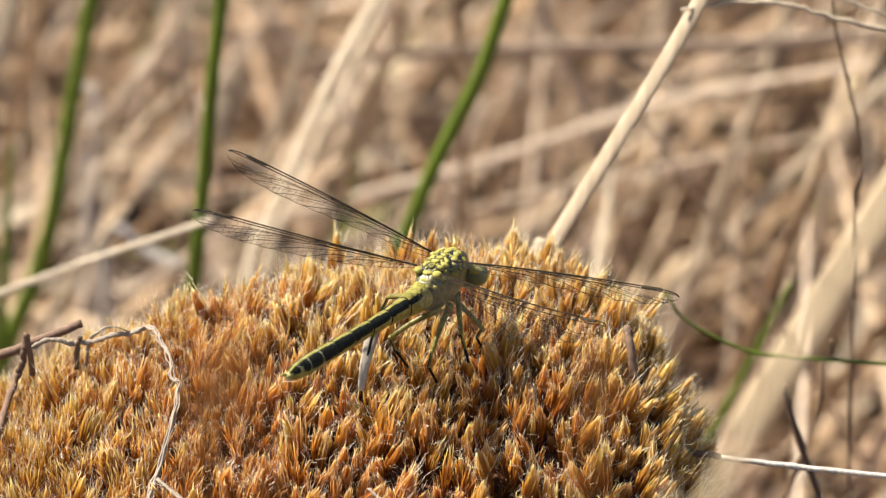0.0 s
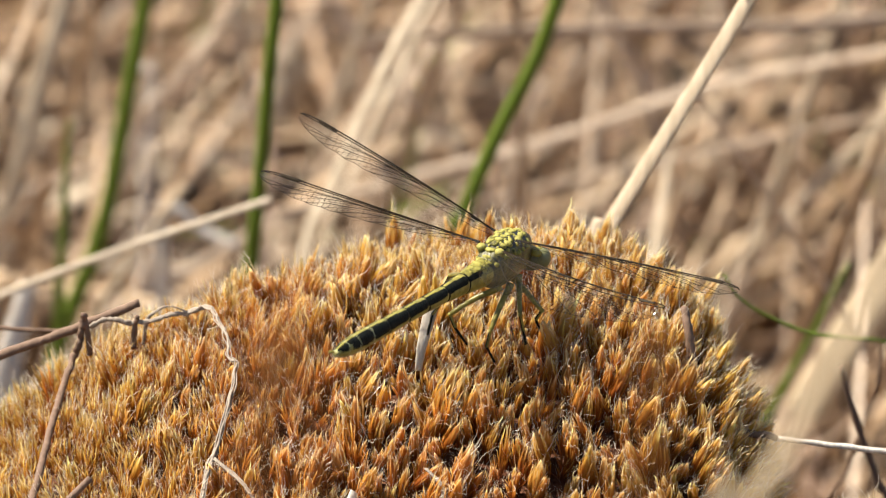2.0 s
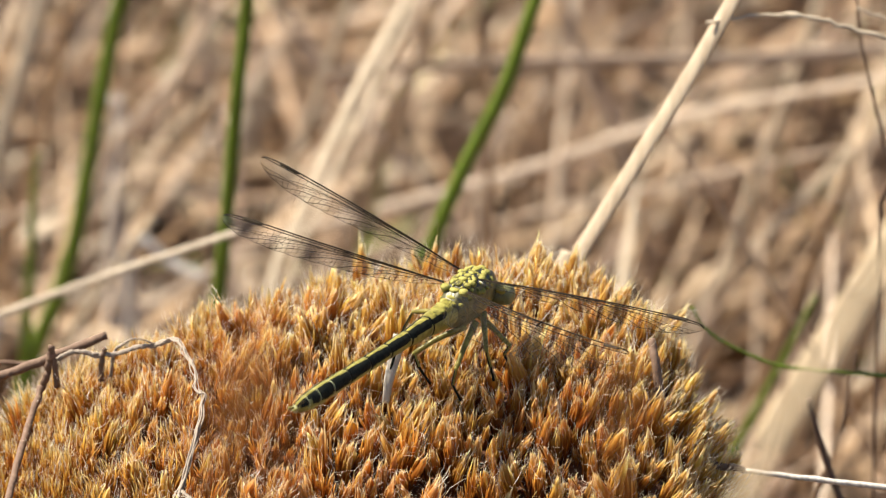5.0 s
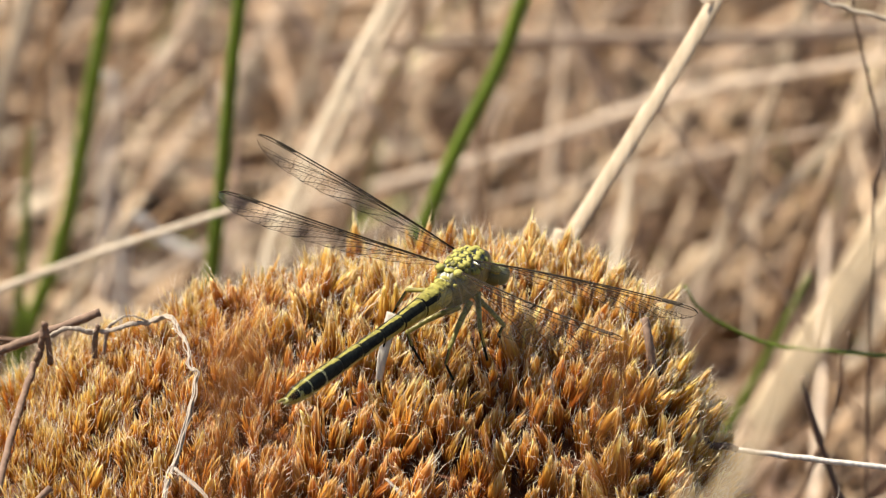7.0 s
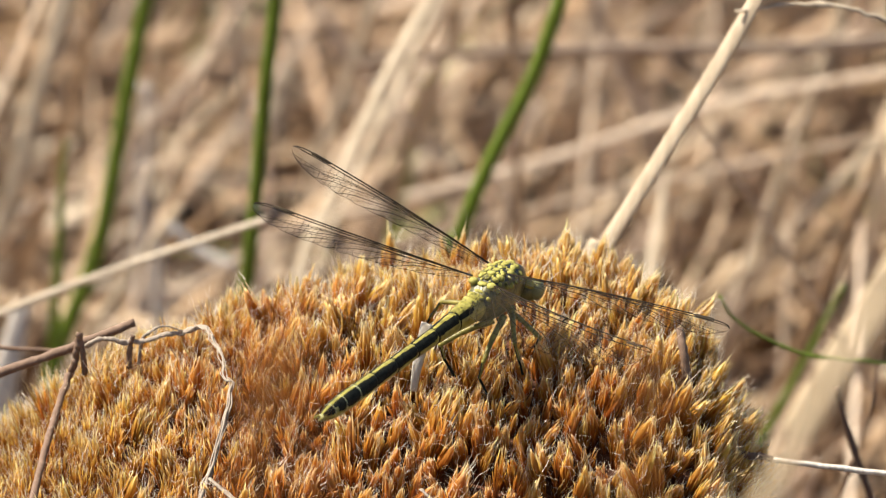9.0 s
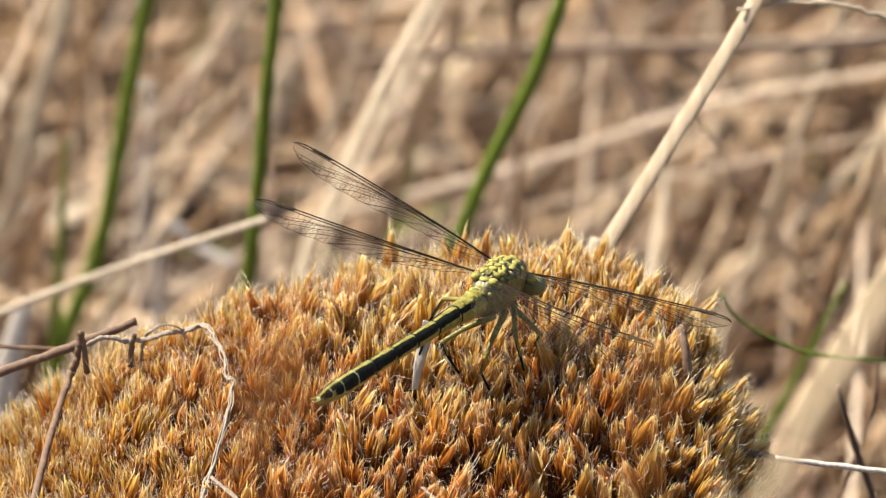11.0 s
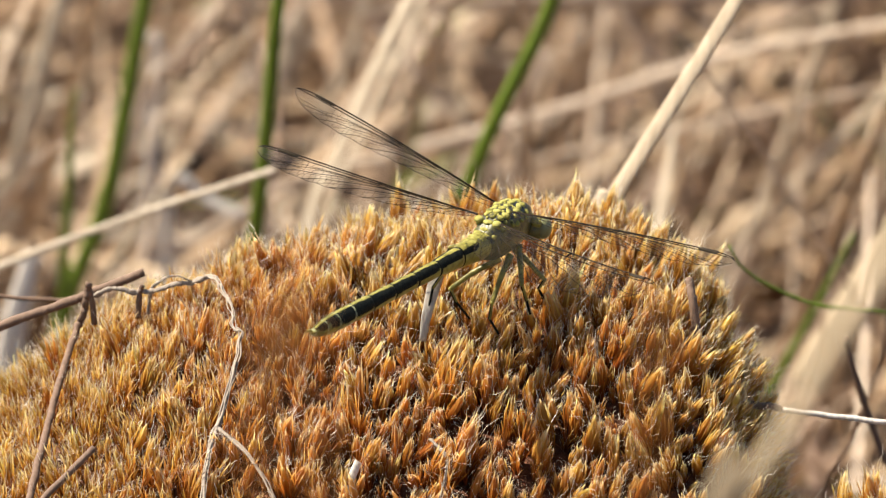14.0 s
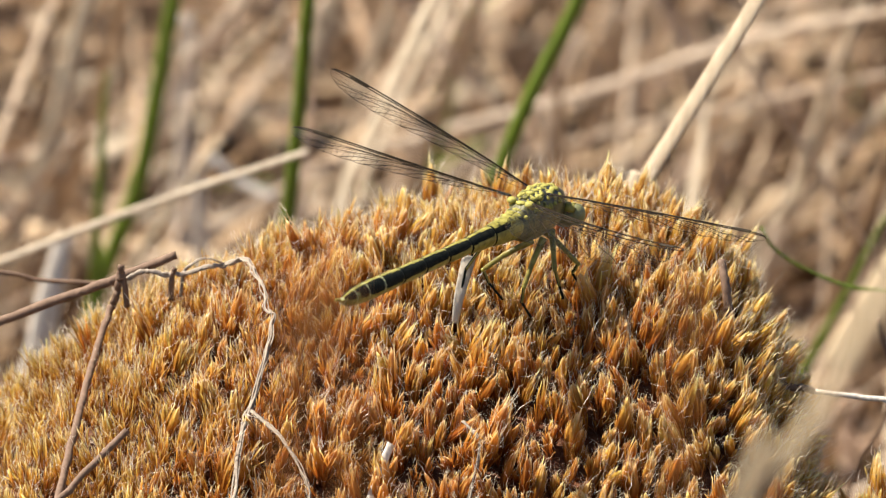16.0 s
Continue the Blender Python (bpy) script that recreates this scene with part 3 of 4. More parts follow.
blade("straw", "greyed straw standing among others", [(53, 340, -111), (53.9, 338, -103.9), (54.5, 338, -97.8), (58.6, 338, -76.5), (63.5, 338, -55.4), (66.8, 338, -42.1), (70, 338, -27.1)], 2.4, M_GREY, 0.3, "straw")
blade("straw", "bleached straw leaning away", [(32.2, 359.5, -111), (28.8, 357.5, -93.2), (26.3, 357.5, -76.4), (22.7, 357.5, -63.8), (17.8, 357.5, -52.2), (13.7, 357.5, -38.8)], 2.4, M_GREY, 0.3, "straw")
blade("straw", "thin greyed straw leaning over another", [(-79.9, 307.5, -111), (-65, 305.5, -78.5), (-54.3, 305.5, -47.1), (-49.9, 305.5, -40.5), (-42.1, 305.5, -30.4), (-36.9, 305.5, -21.1)], 1.7, M_GREY, 0.3, "straw")
blade("straw", "thin greyed straw standing upright", [(-33.4, 320.5, -111), (-35.3, 318.5, -84.7), (-36.7, 318.5, -59.3), (-37.9, 318.5, -48), (-39.5, 318.5, -36.8), (-40.6, 318.5, -24.7)], 1.5, M_GREY, 0.3, "straw")
blade("dead_leaf", "bleached dead leaf standing on edge", [(-56.4, 333.5, -111), (-55.4, 331.5, -88.5), (-54.6, 331.5, -66.9), (-54, 331.5, -58.3), (-53.5, 331.5, -51.7), (-54.3, 331.5, -47.9)], 2.6, M_WHITE, 0.3, "leaf")
blade("dead_leaf", "bleached dead leaf lying in the litter", [(-50.1, 281.5, -111), (-50.1, 279.5, -80.2), (-50.1, 279.5, -50.5), (-44.2, 279.5, -52.8), (-39.2, 279.5, -55.1)], 3.0, M_WHITE, 0.3, "leaf", (0.7, 0.5))
blade("dead_leaf", "pale withered leaf standing beside the hummock", [(-77.6, 197, -111), (-74.4, 195, -81.6), (-72, 195, -53.2), (-70.1, 195, -41.5), (-68.8, 195, -33.9), (-67.4, 195, -28.2), (-66.2, 195, -23.4)], 5.0, M_WHITE, 0.2, "leaf", (1.2, 0.5), 0.3, (0.1, -0.9, 0.3))
blade("straw", "yellowed thin straw bending in the litter", [(-78.2, 249, -111), (-67.5, 247, -82.1), (-59.8, 247, -54.2), (-53.9, 247, -43.3), (-48.8, 247, -35.2), (-45.9, 247, -31.1)], 1.5, M_STRAW, 0.3, "straw")
blade("straw", "broad tan blade arching close in front", [(-72.5, -308, -111), (-21.4, -310, 32.2), (15.6, -310, 174.5), (19.2, -310, 181.5), (23.5, -310, 189.1), (26.5, -310, 195.3), (30.1, -310, 202.1), (34.8, -310, 210.7), (40, -310, 219.8), (45.8, -310, 229.4)], 1.35, M_FRONT, 0.2, "straw", (1.0, 1.2), 0.1, (-0.4, -0.8, 0.4))
blade("straw", "bleached straw lying low behind the hummock", [(53.1, 307.5, -111), (53.2, 305.5, -110.3), (53.2, 305.5, -110.6), (57.8, 305.5, -98.1), (62.3, 305.5, -82.8), (65.2, 305.5, -73.4)], 4.6, M_PALE, 0.3, "straw", (1, 0.8), 0.2, (-0.5, -0.75, 0.4))
blade("dead_leaf", "faded rust-coloured dead leaf in the litter", [(58.2, 294.5, -111), (58.8, 292.5, -108.7), (59.2, 292.5, -107.3), (64.6, 292.5, -95.8), (70.1, 292.5, -88.2), (76.8, 292.5, -81.6)], 8.0, M_PEACH, 0.25, "leaf", (0.8, 1.0), 0.2, (-0.5, -0.75, 0.4))
blade("dead_leaf", "greyed dead leaf standing in the litter", [(31.7, 320.5, -111), (32.4, 318.5, -105.2), (32.9, 318.5, -100.4), (35, 318.5, -88.8), (36.7, 318.5, -81.1), (37.5, 318.5, -77.3)], 4.6, M_GREY, 0.3, "leaf", (0.8, 0.9))
blade("straw", "pinkish straw lying across the litter", [(95, 307.5, -111), (95, 305.5, -68.8), (95, 305.5, -27.6), (69.5, 305.5, -28.3), (44, 305.5, -30.4), (21.8, 305.5, -30.7), (1.4, 305.5, -31.5), (-12.3, 305.5, -32.2), (-22.5, 305.5, -33.9)], 2.8, M_GREY, 0.3, "straw")
blade("straw", "tan straw slanting behind the hummock", [(39.3, 314, -111), (37.4, 312, -116.2), (36, 312, -122.5), (44, 312, -106), (49.1, 312, -94.9), (55.5, 312, -83), (64.3, 312, -67.3), (74.9, 312, -48)], 7.4, M_DULL, 0.25, "straw", (1, 0.9), 0.1, (-0.1, -0.9, 0.3))
stem("dry_awn", "thin pale bent awn touching a straw", [(152.8, 70, -111), (118, 68, -24.9), (92.8, 68, 60.3), (65.8, 68, 69.5), (55, 68, 71.6), (48.1, 68, 73.3), (42.5, 68, 75), (36.2, 68, 75.2), (29.5, 68, 74.2)], 0.8, M_PALE, "straw", (1.3, 0.5), 0.4, (0.8,))
stem("dry_awn", "second thin awn beside the bent one", [(152.8, 72, -111), (118, 70, -23.4), (92.8, 70, 63.3), (65.9, 70, 70.2), (57.4, 70, 72.1), (51.7, 70, 74), (48.2, 70, 75.5)], 0.6, M_PALE, "straw", (1.3, 0.5), 0.4)
stem("dry_grass_stem", "thin dark bent dry stem with knots", [(52.2, 84, -111), (52.2, 82, -40.4), (52.2, 82, 29.3), (52.5, 82, 35.6), (52.2, 82, 41.8), (53, 82, 48.9), (51.4, 82, 56.6), (49.5, 82, 65.9), (48.2, 82, 79), (47.3, 82, 89.6)], 0.42, M_DARK, "stem", (1.2, 0.8), 0.6, (0.36, 0.46, 0.5))
stem("green_stem", "thin drooping green stem", [(137.8, 64, -111), (120.4, 62, -45.2), (107.8, 62, 19.6), (66.4, 62, 27.8), (55.6, 62, 28.6), (47.2, 62, 29.3), (39.4, 62, 30.1), (33.7, 62, 32.5), (29.8, 62, 35.2), (28, 62, 38.3)], 0.7, M_GREEN, "stem", (1.1, 0.5))
stem("dry_grass_stem", "brown broken dry stem beside the hummock", [(73.5, 59, -111), (60.4, 57, -54.3), (51, 57, 1.4), (47.3, 57, 12.5), (44.7, 57, 20.3), (42.5, 57, 28.1)], 1.15, M_TWIG, "stem", (1.1, 0.7))
stem("dry_grass_stem", "thin brown dry stem with small knots", [(13.2, 74, -111), (28.4, 72, -57.5), (39.4, 72, -5), (43.6, 72, 5.2), (46.4, 72, 13.3), (48.1, 72, 21.2), (49, 72, 27.5)], 0.6, M_DARK, "stem", (1.1, 0.6), 0.5, (0.6, 0.8))
stem("straw", "thin white straw stuck in the moss edge", [(183.4, 8, -111), (148.6, 6, -40.8), (123.4, 6, 28.5), (64.1, 6, 38.1), (53.1, 6, 39.5), (43, 6, 40.7), (33.2, 6, 42)], 0.75, M_WHITE, "straw", (1.1, 0.9))
stem("stem_stub", "dark brown broken stem end in the moss edge", [(33.2, 6, 42), (31.8, 6, 42.5), (30.5, 6, 42.5), (27, 7, 43)], 0.95, M_DARK, "stem", (0.8, 1.1))
stem("twig", "grey-brown twig resting on the moss", [(-131.6, 18, -111), (-114.2, 16, -39.8), (-101.6, 16, 30.5), (-69.7, 16, 44.1), (-60.1, 16, 48.2), (-53.3, 16, 50.8), (-47.8, 16, 53.2), (-43.4, 16, 55.1)], 1.25, M_TWIG, taper=(1.0, 0.9))
stem("twig", "thin dark twig behind the moss", [(-122.9, 42, -111), (-111.3, 40, -32.4), (-102.9, 40, 45.2), (-68.3, 40, 42.1), (-61.4, 40, 40.8), (-54.5, 40, 40.4), (-50.3, 40, 40.1)], 0.7, M_TWIG)
slope_twig = stem("twig", "brown split twig lying down the moss slope", [(-49.8, 12.0, 55.6), (-50.1, 12.0, 53.8), (-50.5, 12.5, 51.2), (-51.4, 12.0, 49.2), (-53.0, 3.1, 46.9), (-54.4, -7.6, 44.2), (-55.9, -16.8, 40.4), (-57, -24, 36.5)], 1.1, M_TWIG, "twig", (0.75, 1.0), 0.25)
part("split_end", mesh_from("split_end", *tube(line_mm([(-49.8, 12.2, 55.4), (-49.5, 12.0, 53.4), (-49.2, 12.2, 50.0)]), [0.25 * MM + 0.01 * MM * i for i in range(17)], 8, 0.85), [M_TWIG]), slope_twig, "splintered end")
stem("twig", "short brown twig lying on the moss", [(-48.3, -12.7, 45.4), (-55.8, -19.0, 39.8), (-60, -22, 36.5)], 0.95, M_TWIG, "twig", (0.9, 1.0), 0.25)
root_fibre("bleached crinkled root fibre draped over the moss", [(-49.2, 13.0, 53.2), (-47.3, 13.0, 54.3), (-44.3, 13.0, 53.9), (-41.9, 13.0, 54.1), (-39.6, 13.5, 54.7), (-37.3, 14.0, 54.8), (-34.9, 11.9, 56.5), (-33.6, 6.7, 56.9), (-32.4, 1.7, 56.8), (-32.1, -1.6, 56.1), (-31.2, -3.4, 55.8), (-31.9, -8.2, 53.8), (-33.2, -12.1, 49.9), (-34.6, -16.8, 47.3), (-35.3, -22.9, 43.3), (-36, -28, 39)], 0.6)
root_fibre("short bleached root fibre on the moss", [(-33.7, -14.2, 48.8), (-30.0, -18.2, 47.2), (-27.2, -22.5, 44.3), (-26.5, -25.1, 42.2), (-26.2, -28, 39)], 0.46)
root_fibre("small arched root fibre over the moss edge", [(-42.9, 14.0, 50.5), (-42.4, 14.0, 53.7), (-41.2, 14.0, 55.0), (-39.6, 14.0, 55.6), (-37.6, 14.0, 54.9)], 0.34)
root_fibre("fine pale root hair on the moss", [(-8.7, -16.5, 48.6), (-6.7, -18.9, 46.8), (-7.7, -23.4, 42.8), (-8.2, -26, 39)], 0.38)
stem("stem_stub", "short brown stem stub at the moss edge", [(-44.0, 13, 50.5), (-43.8, 13, 53.4), (-43.4, 13, 54.8)], 0.8, M_TWIG, "stem", (1, 0.8), 0.1)
stem("stem_stub", "broken brown stem stub in the moss", [(22.8, 3.4, 53.0), (22.4, 4.6, 56.5), (21.9, 6.5, 59.0)], 1.2, M_TWIG, "stem", (1, 0.9), 0.1)
blade("straw_flake", "white splinter of straw standing in the moss", [(-9.7, -2.2, 54.6), (-9.3, -1.6, 57.4), (-8.6, -0.6, 60.2), (-8.0, 0.0, 62.4)], 1.7, M_FLAKE, 0.25, "straw", (0.5, 1.1), 0.8)
blade("straw_flake", "white straw splinter low on the moss", [(-17.1, -18.0, 46.3), (-18.3, -20.6, 44.2), (-19.6, -23.9, 41.0), (-20.5, -27, 38)], 1.4, M_WHITE, 0.3, "straw", (0.7, 1.0), 0.2)
# rust-coloured stalks that stand well in front of the hummock
stem("rust_stalk", "thin rust-red stalk standing close in front", [(-40, -420, -111), (-28, -420, 90), (-17.8, -420, 238.7), (-16.1, -420, 244.9), (-15.2, -420, 251.1), (-14.4, -420, 254)], 0.8, M_RUST, "stem", (0.7, 1.2))
stem("rust_stalk", "thin rust-red stalk standing close in front", [(-9, -420, -111), (-12, -420, 90), (-13.4, -420, 238), (-13.7, -420, 248)], 0.6, M_RUST, "stem", (0.8, 1.2))
stem("rust_stalk", "thin rust-red stalk standing close in front", [(0, -420, -111), (6, -420, 90), (10.4, -420, 238.7), (11.3, -420, 245.8), (12.1, -420, 250)], 0.5, M_RUST, "stem", (0.8, 1.2))


def build_litter(name, label, seed, count, xs, ys, thick, mat, fade, lengths=(18, 80), wide=1.0, steep=0.0):
    """Dead grass lying over the soil behind and round the hummock."""
    rng = random.Random(seed)
    pieces = []
    for k in range(count):
        x, y = rng.uniform(xs[0] - fade, xs[1] + fade), rng.uniform(ys[0] - fade * 0.5, ys[1] + fade)
        # thinning out beyond the stretch, in uneven patches
        past = max(xs[0] - x, x - xs[1], ys[0] - y, y - ys[1], 0.0) / fade
        if rng.random() < past * 1.3 + 0.5 * noise.noise((x * 2.4 / fade, y * 2.4 / fade, seed)) * min(1.0, past * 3):
            continue
        if ((x + 15) / 110) ** 2 + ((y - 5) / 85) ** 2 < 1 or (10 < x < 115 and -50 < y < 60) or (y < -30 and abs(x) < 90):
            continue
        an = rng.choice((rng.gauss(0.1, 0.35), rng.gauss(1.1, 0.5), rng.uniform(0, 6.28)))
        length = rng.uniform(*lengths) * thick
        rise = rng.uniform(0.5, 1.4) if rng.random() < steep else rng.choice((rng.uniform(0, 0.15), rng.uniform(0, 0.5), rng.uniform(0.1, 1.35)))
        d = Vector((math.cos(an) * math.cos(rise), math.sin(an) * math.cos(rise), math.sin(rise)))
        p0 = Vector((x, y, GROUND + rng.uniform(0, 9)))
        bend = Vector((rng.gauss(0, .12), rng.gauss(0, .12), rng.uniform(-0.25, 0.05))) * length
        w = rng.choice((rng.uniform(0.6, 1.4), rng.uniform(1.0, 2.6), rng.uniform(1.4, 3.2))) * thick * wide
        ln = [(p0 + d * length * t + bend * t * t) * MM for t in (0, 0.3, 0.6, 0.85, 1.0)]
        for q in ln:
            q.z = max(q.z, GROUND * MM + 0.0006)
        pieces.append(tube(ln, [w * 0.5 * MM * c for c in (0.8, 1, 0.9, 0.6, 0.15)], 4, 0.3, rng.uniform(-1, 1), True, (rng.uniform(-1, 1), rng.uniform(-1, 1), rng.uniform(0.3, 1))))
    v, f = joined(pieces)
    return tagged(new(name, mesh_from(name, v, f, [mat], smooth=False)), label, "dead grass", kind="stuff")


build_litter("grass_litter", "tangled tan and brown dead grass on the soil", 27, 8600, (-170, 170), (80, 760), 1.4, M_LITTER, 160, wide=0.72)
build_litter("grass_litter", "scattered dead grass farther over the soil", 22, 14000, (-1100, 1100), (-1500, 1700), 2.2, M_LITTER, 1500)
build_litter("dry_straws", "thin bleached straws standing and leaning in the litter", 41, 620, (-170, 170), (170, 700), 1.0, M_GREY, 120, (60, 170), 0.62, 0.75)
build_litter("leaf_fragments", "short bleached leaf fragments scattered in the litter", 44, 900, (-170, 170), (120, 600), 1.0, M_PALE, 120, (9, 30), 1.5)
build_litter("bark_fragments", "dark brown decayed fragments in the litter", 47, 1100, (-170, 170), (120, 700), 1.0, M_DARK, 120, (12, 50), 1.5)
build_litter("leaf_fragments", "broad bleached leaf scraps lying beside the hummock", 51, 110, (-125, -15), (260, 430), 1.0, M_PALE, 40, (12, 40), 1.7)
build_litter("bark_fragments", "dark decayed scraps lying beside the hummock", 53, 320, (-125, 120), (250, 560), 1.0, M_DARK, 40, (14, 55), 1.9)
build_litter("green_shoots", "small olive-green grass shoots among the litter", 31, 480, (-170, 170), (150, 760), 0.8, M_GREEN, 160)


# ---- dragonfly ----
FLY = [  # seconds, x, z, yaw, pitch, roll of the body; lift, swing of the abdomen
    (0.0, -0.70, 70.64, -30.1, 1.8, 0.4, 9.9, 5.9),
    (0.5, -0.71, 70.59, -29.7, 0.5, 0.4, 8.8, 5.2),
    (1.0, -0.00, 70.20, -29.9, -1.7, 2.8, 6.9, 5.4),
    (1.5, -0.67, 70.48, -31.7, -1.3, 1.0, 7.1, 5.3),
    (2.0, 0.03, 70.90, -31.8, -2.5, 2.2, 5.0, 4.9),
    (2.5, -0.29, 70.18, -31.8, 0.2, 4.9, 4.3, 5.4),
    (3.0, -0.56, 70.77, -32.6, 0.8, 0.9, 5.9, 3.9),
    (3.5, -0.54, 70.80, -33.6, 0.1, 0.5, 4.8, 4.9),
    (4.0, -0.72, 70.63, -32.6, -1.5, 0.3, 3.4, 4.1),
    (4.5, -0.51, 70.26, -31.6, 0.2, 1.9, 5.4, 3.8),
    (7.0, -0.25, 69.69, -32.0, 1.4, 3.8, 3.5, 3.7),
    (7.5, -0.45, 70.31, -34.5, 0.8, 1.7, 3.0, 6.5),
    (8.0, -1.18, 70.62, -32.6, 1.0, -0.2, 5.0, 3.3),
    (8.5, -0.42, 69.93, -34.5, 2.1, 3.4, 3.9, 6.0),
    (9.0, -0.32, 69.22, -33.3, 0.4, 3.4, 2.1, 5.5),
    (11.5, -0.35, 69.98, -33.6, 0.6, 2.7, 4.6, 4.5),
    (12.0, -0.90, 71.29, -33.9, -0.4, -1.1, 3.7, 4.7),
    (12.5, -0.60, 70.50, -33.3, 1.7, 2.5, 5.8, 3.7),
    (13.0, -0.68, 70.44, -33.3, -0.8, 1.2, 3.4, 4.1),
    (13.5, -0.07, 69.50, -33.9, 0.9, 6.5, 4.0, 4.0),
    (14.0, -0.77, 70.71, -34.2, 0.3, 1.4, 5.6, 3.5),
    (14.5, -0.02, 69.76, -33.4, -1.2, 6.7, 2.2, 2.5),
    (15.0, -0.33, 70.42, -36.0, -1.5, 2.6, 4.4, 5.6),
    (15.5, 0.04, 70.18, -35.5, -3.0, 3.9, 3.2, 5.2),
    (16.0, -0.68, 70.74, -35.4, -3.9, -1.1, 3.2, 4.0),
]


def rings_mesh(name, rings, mats, pick, sides=20, cap=True, square=1.0):
    """A body lofted along y. rings: y, x half width, top z, bottom z, x shift; pick(ring, angle) gives the material slot."""
    verts, faces, idx = [], [], []
    for y, hw, zt, zb, zs in rings:
        zm = (zt + zb) / 2
        for k in range(sides):
            an = 2 * math.pi * k / sides
            c, s = math.cos(an), math.sin(an)
            verts.append((hw * math.copysign(abs(c) ** square, c) * MM, (y + zs * s) * MM, (zm + (zt - zb) / 2 * s) * MM))
    for i in range(len(rings) - 1):
        for k in range(sides):
            k2 = (k + 1) % sides
            faces.append((i * sides + k, (i + 1) * sides + k, (i + 1) * sides + k2, i * sides + k2))
            idx.append(pick(i, 360.0 * (k + 0.5) / sides))
    if cap:
        faces.append(tuple(range(sides)))
        faces.append(tuple((len(rings) - 1) * sides + k for k in range(sides))[::-1])
        idx += [idx[0], idx[-1]]
    return mesh_from(name, verts, faces, mats, idx)


def lump(name, centre, radii, mat, turn, seed):
    """A flat plate of uneven outline with rounded edges."""
    bm = bmesh.new()
    bmesh.ops.create_uvsphere(bm, u_segments=14, v_segments=8, radius=1.0)
    for v in bm.verts:
        c = v.co
        c.z = math.copysign(abs(c.z) ** 0.7, c.z)
        r = 1 + 0.28 * noise.noise((c.x * 1.3 + seed, c.y * 1.3, seed))
        c.x, c.y = c.x * r, c.y * r
        c.z *= 1 + 0.25 * noise.noise((c.x * 2, c.y * 2 + seed, 4))
    bmesh.ops.transform(bm, matrix=Matrix.Translation(Vector(centre) * MM) @ turn @ Matrix.Diagonal((*[r * MM for r in radii], 1)), verts=bm.verts)
    me = bpy.data.meshes.new(name)
    bm.to_mesh(me)
    bm.free()
    me.materials.append(mat)
    me.polygons.foreach_set("use_smooth", np.full(len(me.polygons), True))
    return me


def ball(name, centre, radii, mat, turn=None, seg=20, rng=12):
    bm = bmesh.new()
    bmesh.ops.create_uvsphere(bm, u_segments=seg, v_segments=rng, radius=1.0)
    m = Matrix.Translation(Vector(centre) * MM) @ (turn or Matrix.Identity(4)) @ Matrix.Diagonal((*[r * MM for r in radii], 1))
    bmesh.ops.transform(bm, matrix=m, verts=bm.verts)
    me = bpy.data.meshes.new(name)
    bm.to_mesh(me)
    bm.free()
    me.materials.append(mat)
    me.polygons.foreach_set("use_smooth", np.full(len(me.polygons), True))
    return me


FORE_CHORD = ((0, .07, .2, .4, .6, .75, .87, .95, .985, 1), (.045, .10, .14, .172, .20, .205, .185, .132, .078, .0))
HIND_CHORD = ((0, .05, .12, .22, .4, .6, .78, .9, .96, .99, 1), (.08, .20, .275, .30, .28, .245, .208, .16, .112, .062, .0))
LEAD_BOW = ((0, .2, .5, .8, .9, .95, .985, 1), (.0, .012, .018, .016, .012, .004, -.012, -.042))


class Wing:
    """Wing plan: s runs from root to tip, q from the front edge to the back edge. droop, rise: how the span bends down and up;
    bow: how it bends forward; wash: the slope of the skin across the wing at root and tip, in degrees."""
    def __init__(self, length, chord, seed, nodus, droop, rise, bow, wash):
        self.length, self.chord, self.seed, self.nodus = length, chord, seed, nodus
        self.droop, self.rise, self.bow, self.wash = droop, rise, bow, wash

    def at(self, s, q, lift=0.0):
        c = float(np.interp(s, *self.chord))
        lead = float(np.interp(s, *LEAD_BOW)) + 4 * self.bow * s * (1 - s)
        slope = radians(self.wash[0] + (self.wash[1] - self.wash[0]) * s)
        scallop = 0.004 * math.sin(s * 70 + self.seed) * max(0.0, q - 0.9) * 10
        pleat = 0.0035 * math.sin(q * 19) * (1 - 0.6 * s) + 0.010 * math.sin(q * 3.0)
        z = pleat - q * c * math.sin(slope) - self.droop * s * s + self.rise * s * (1 - s)
        return Vector((s, lead - q * c * math.cos(slope) + scallop, z)) * self.length * MM + Vector((0, 0, lift * MM))


def prism_lines(lines, sides=3):
    return joined([tube(ln, r, sides, 1.0, 0.0, False, (0.05, 0.02, 1)) for ln, r in lines])


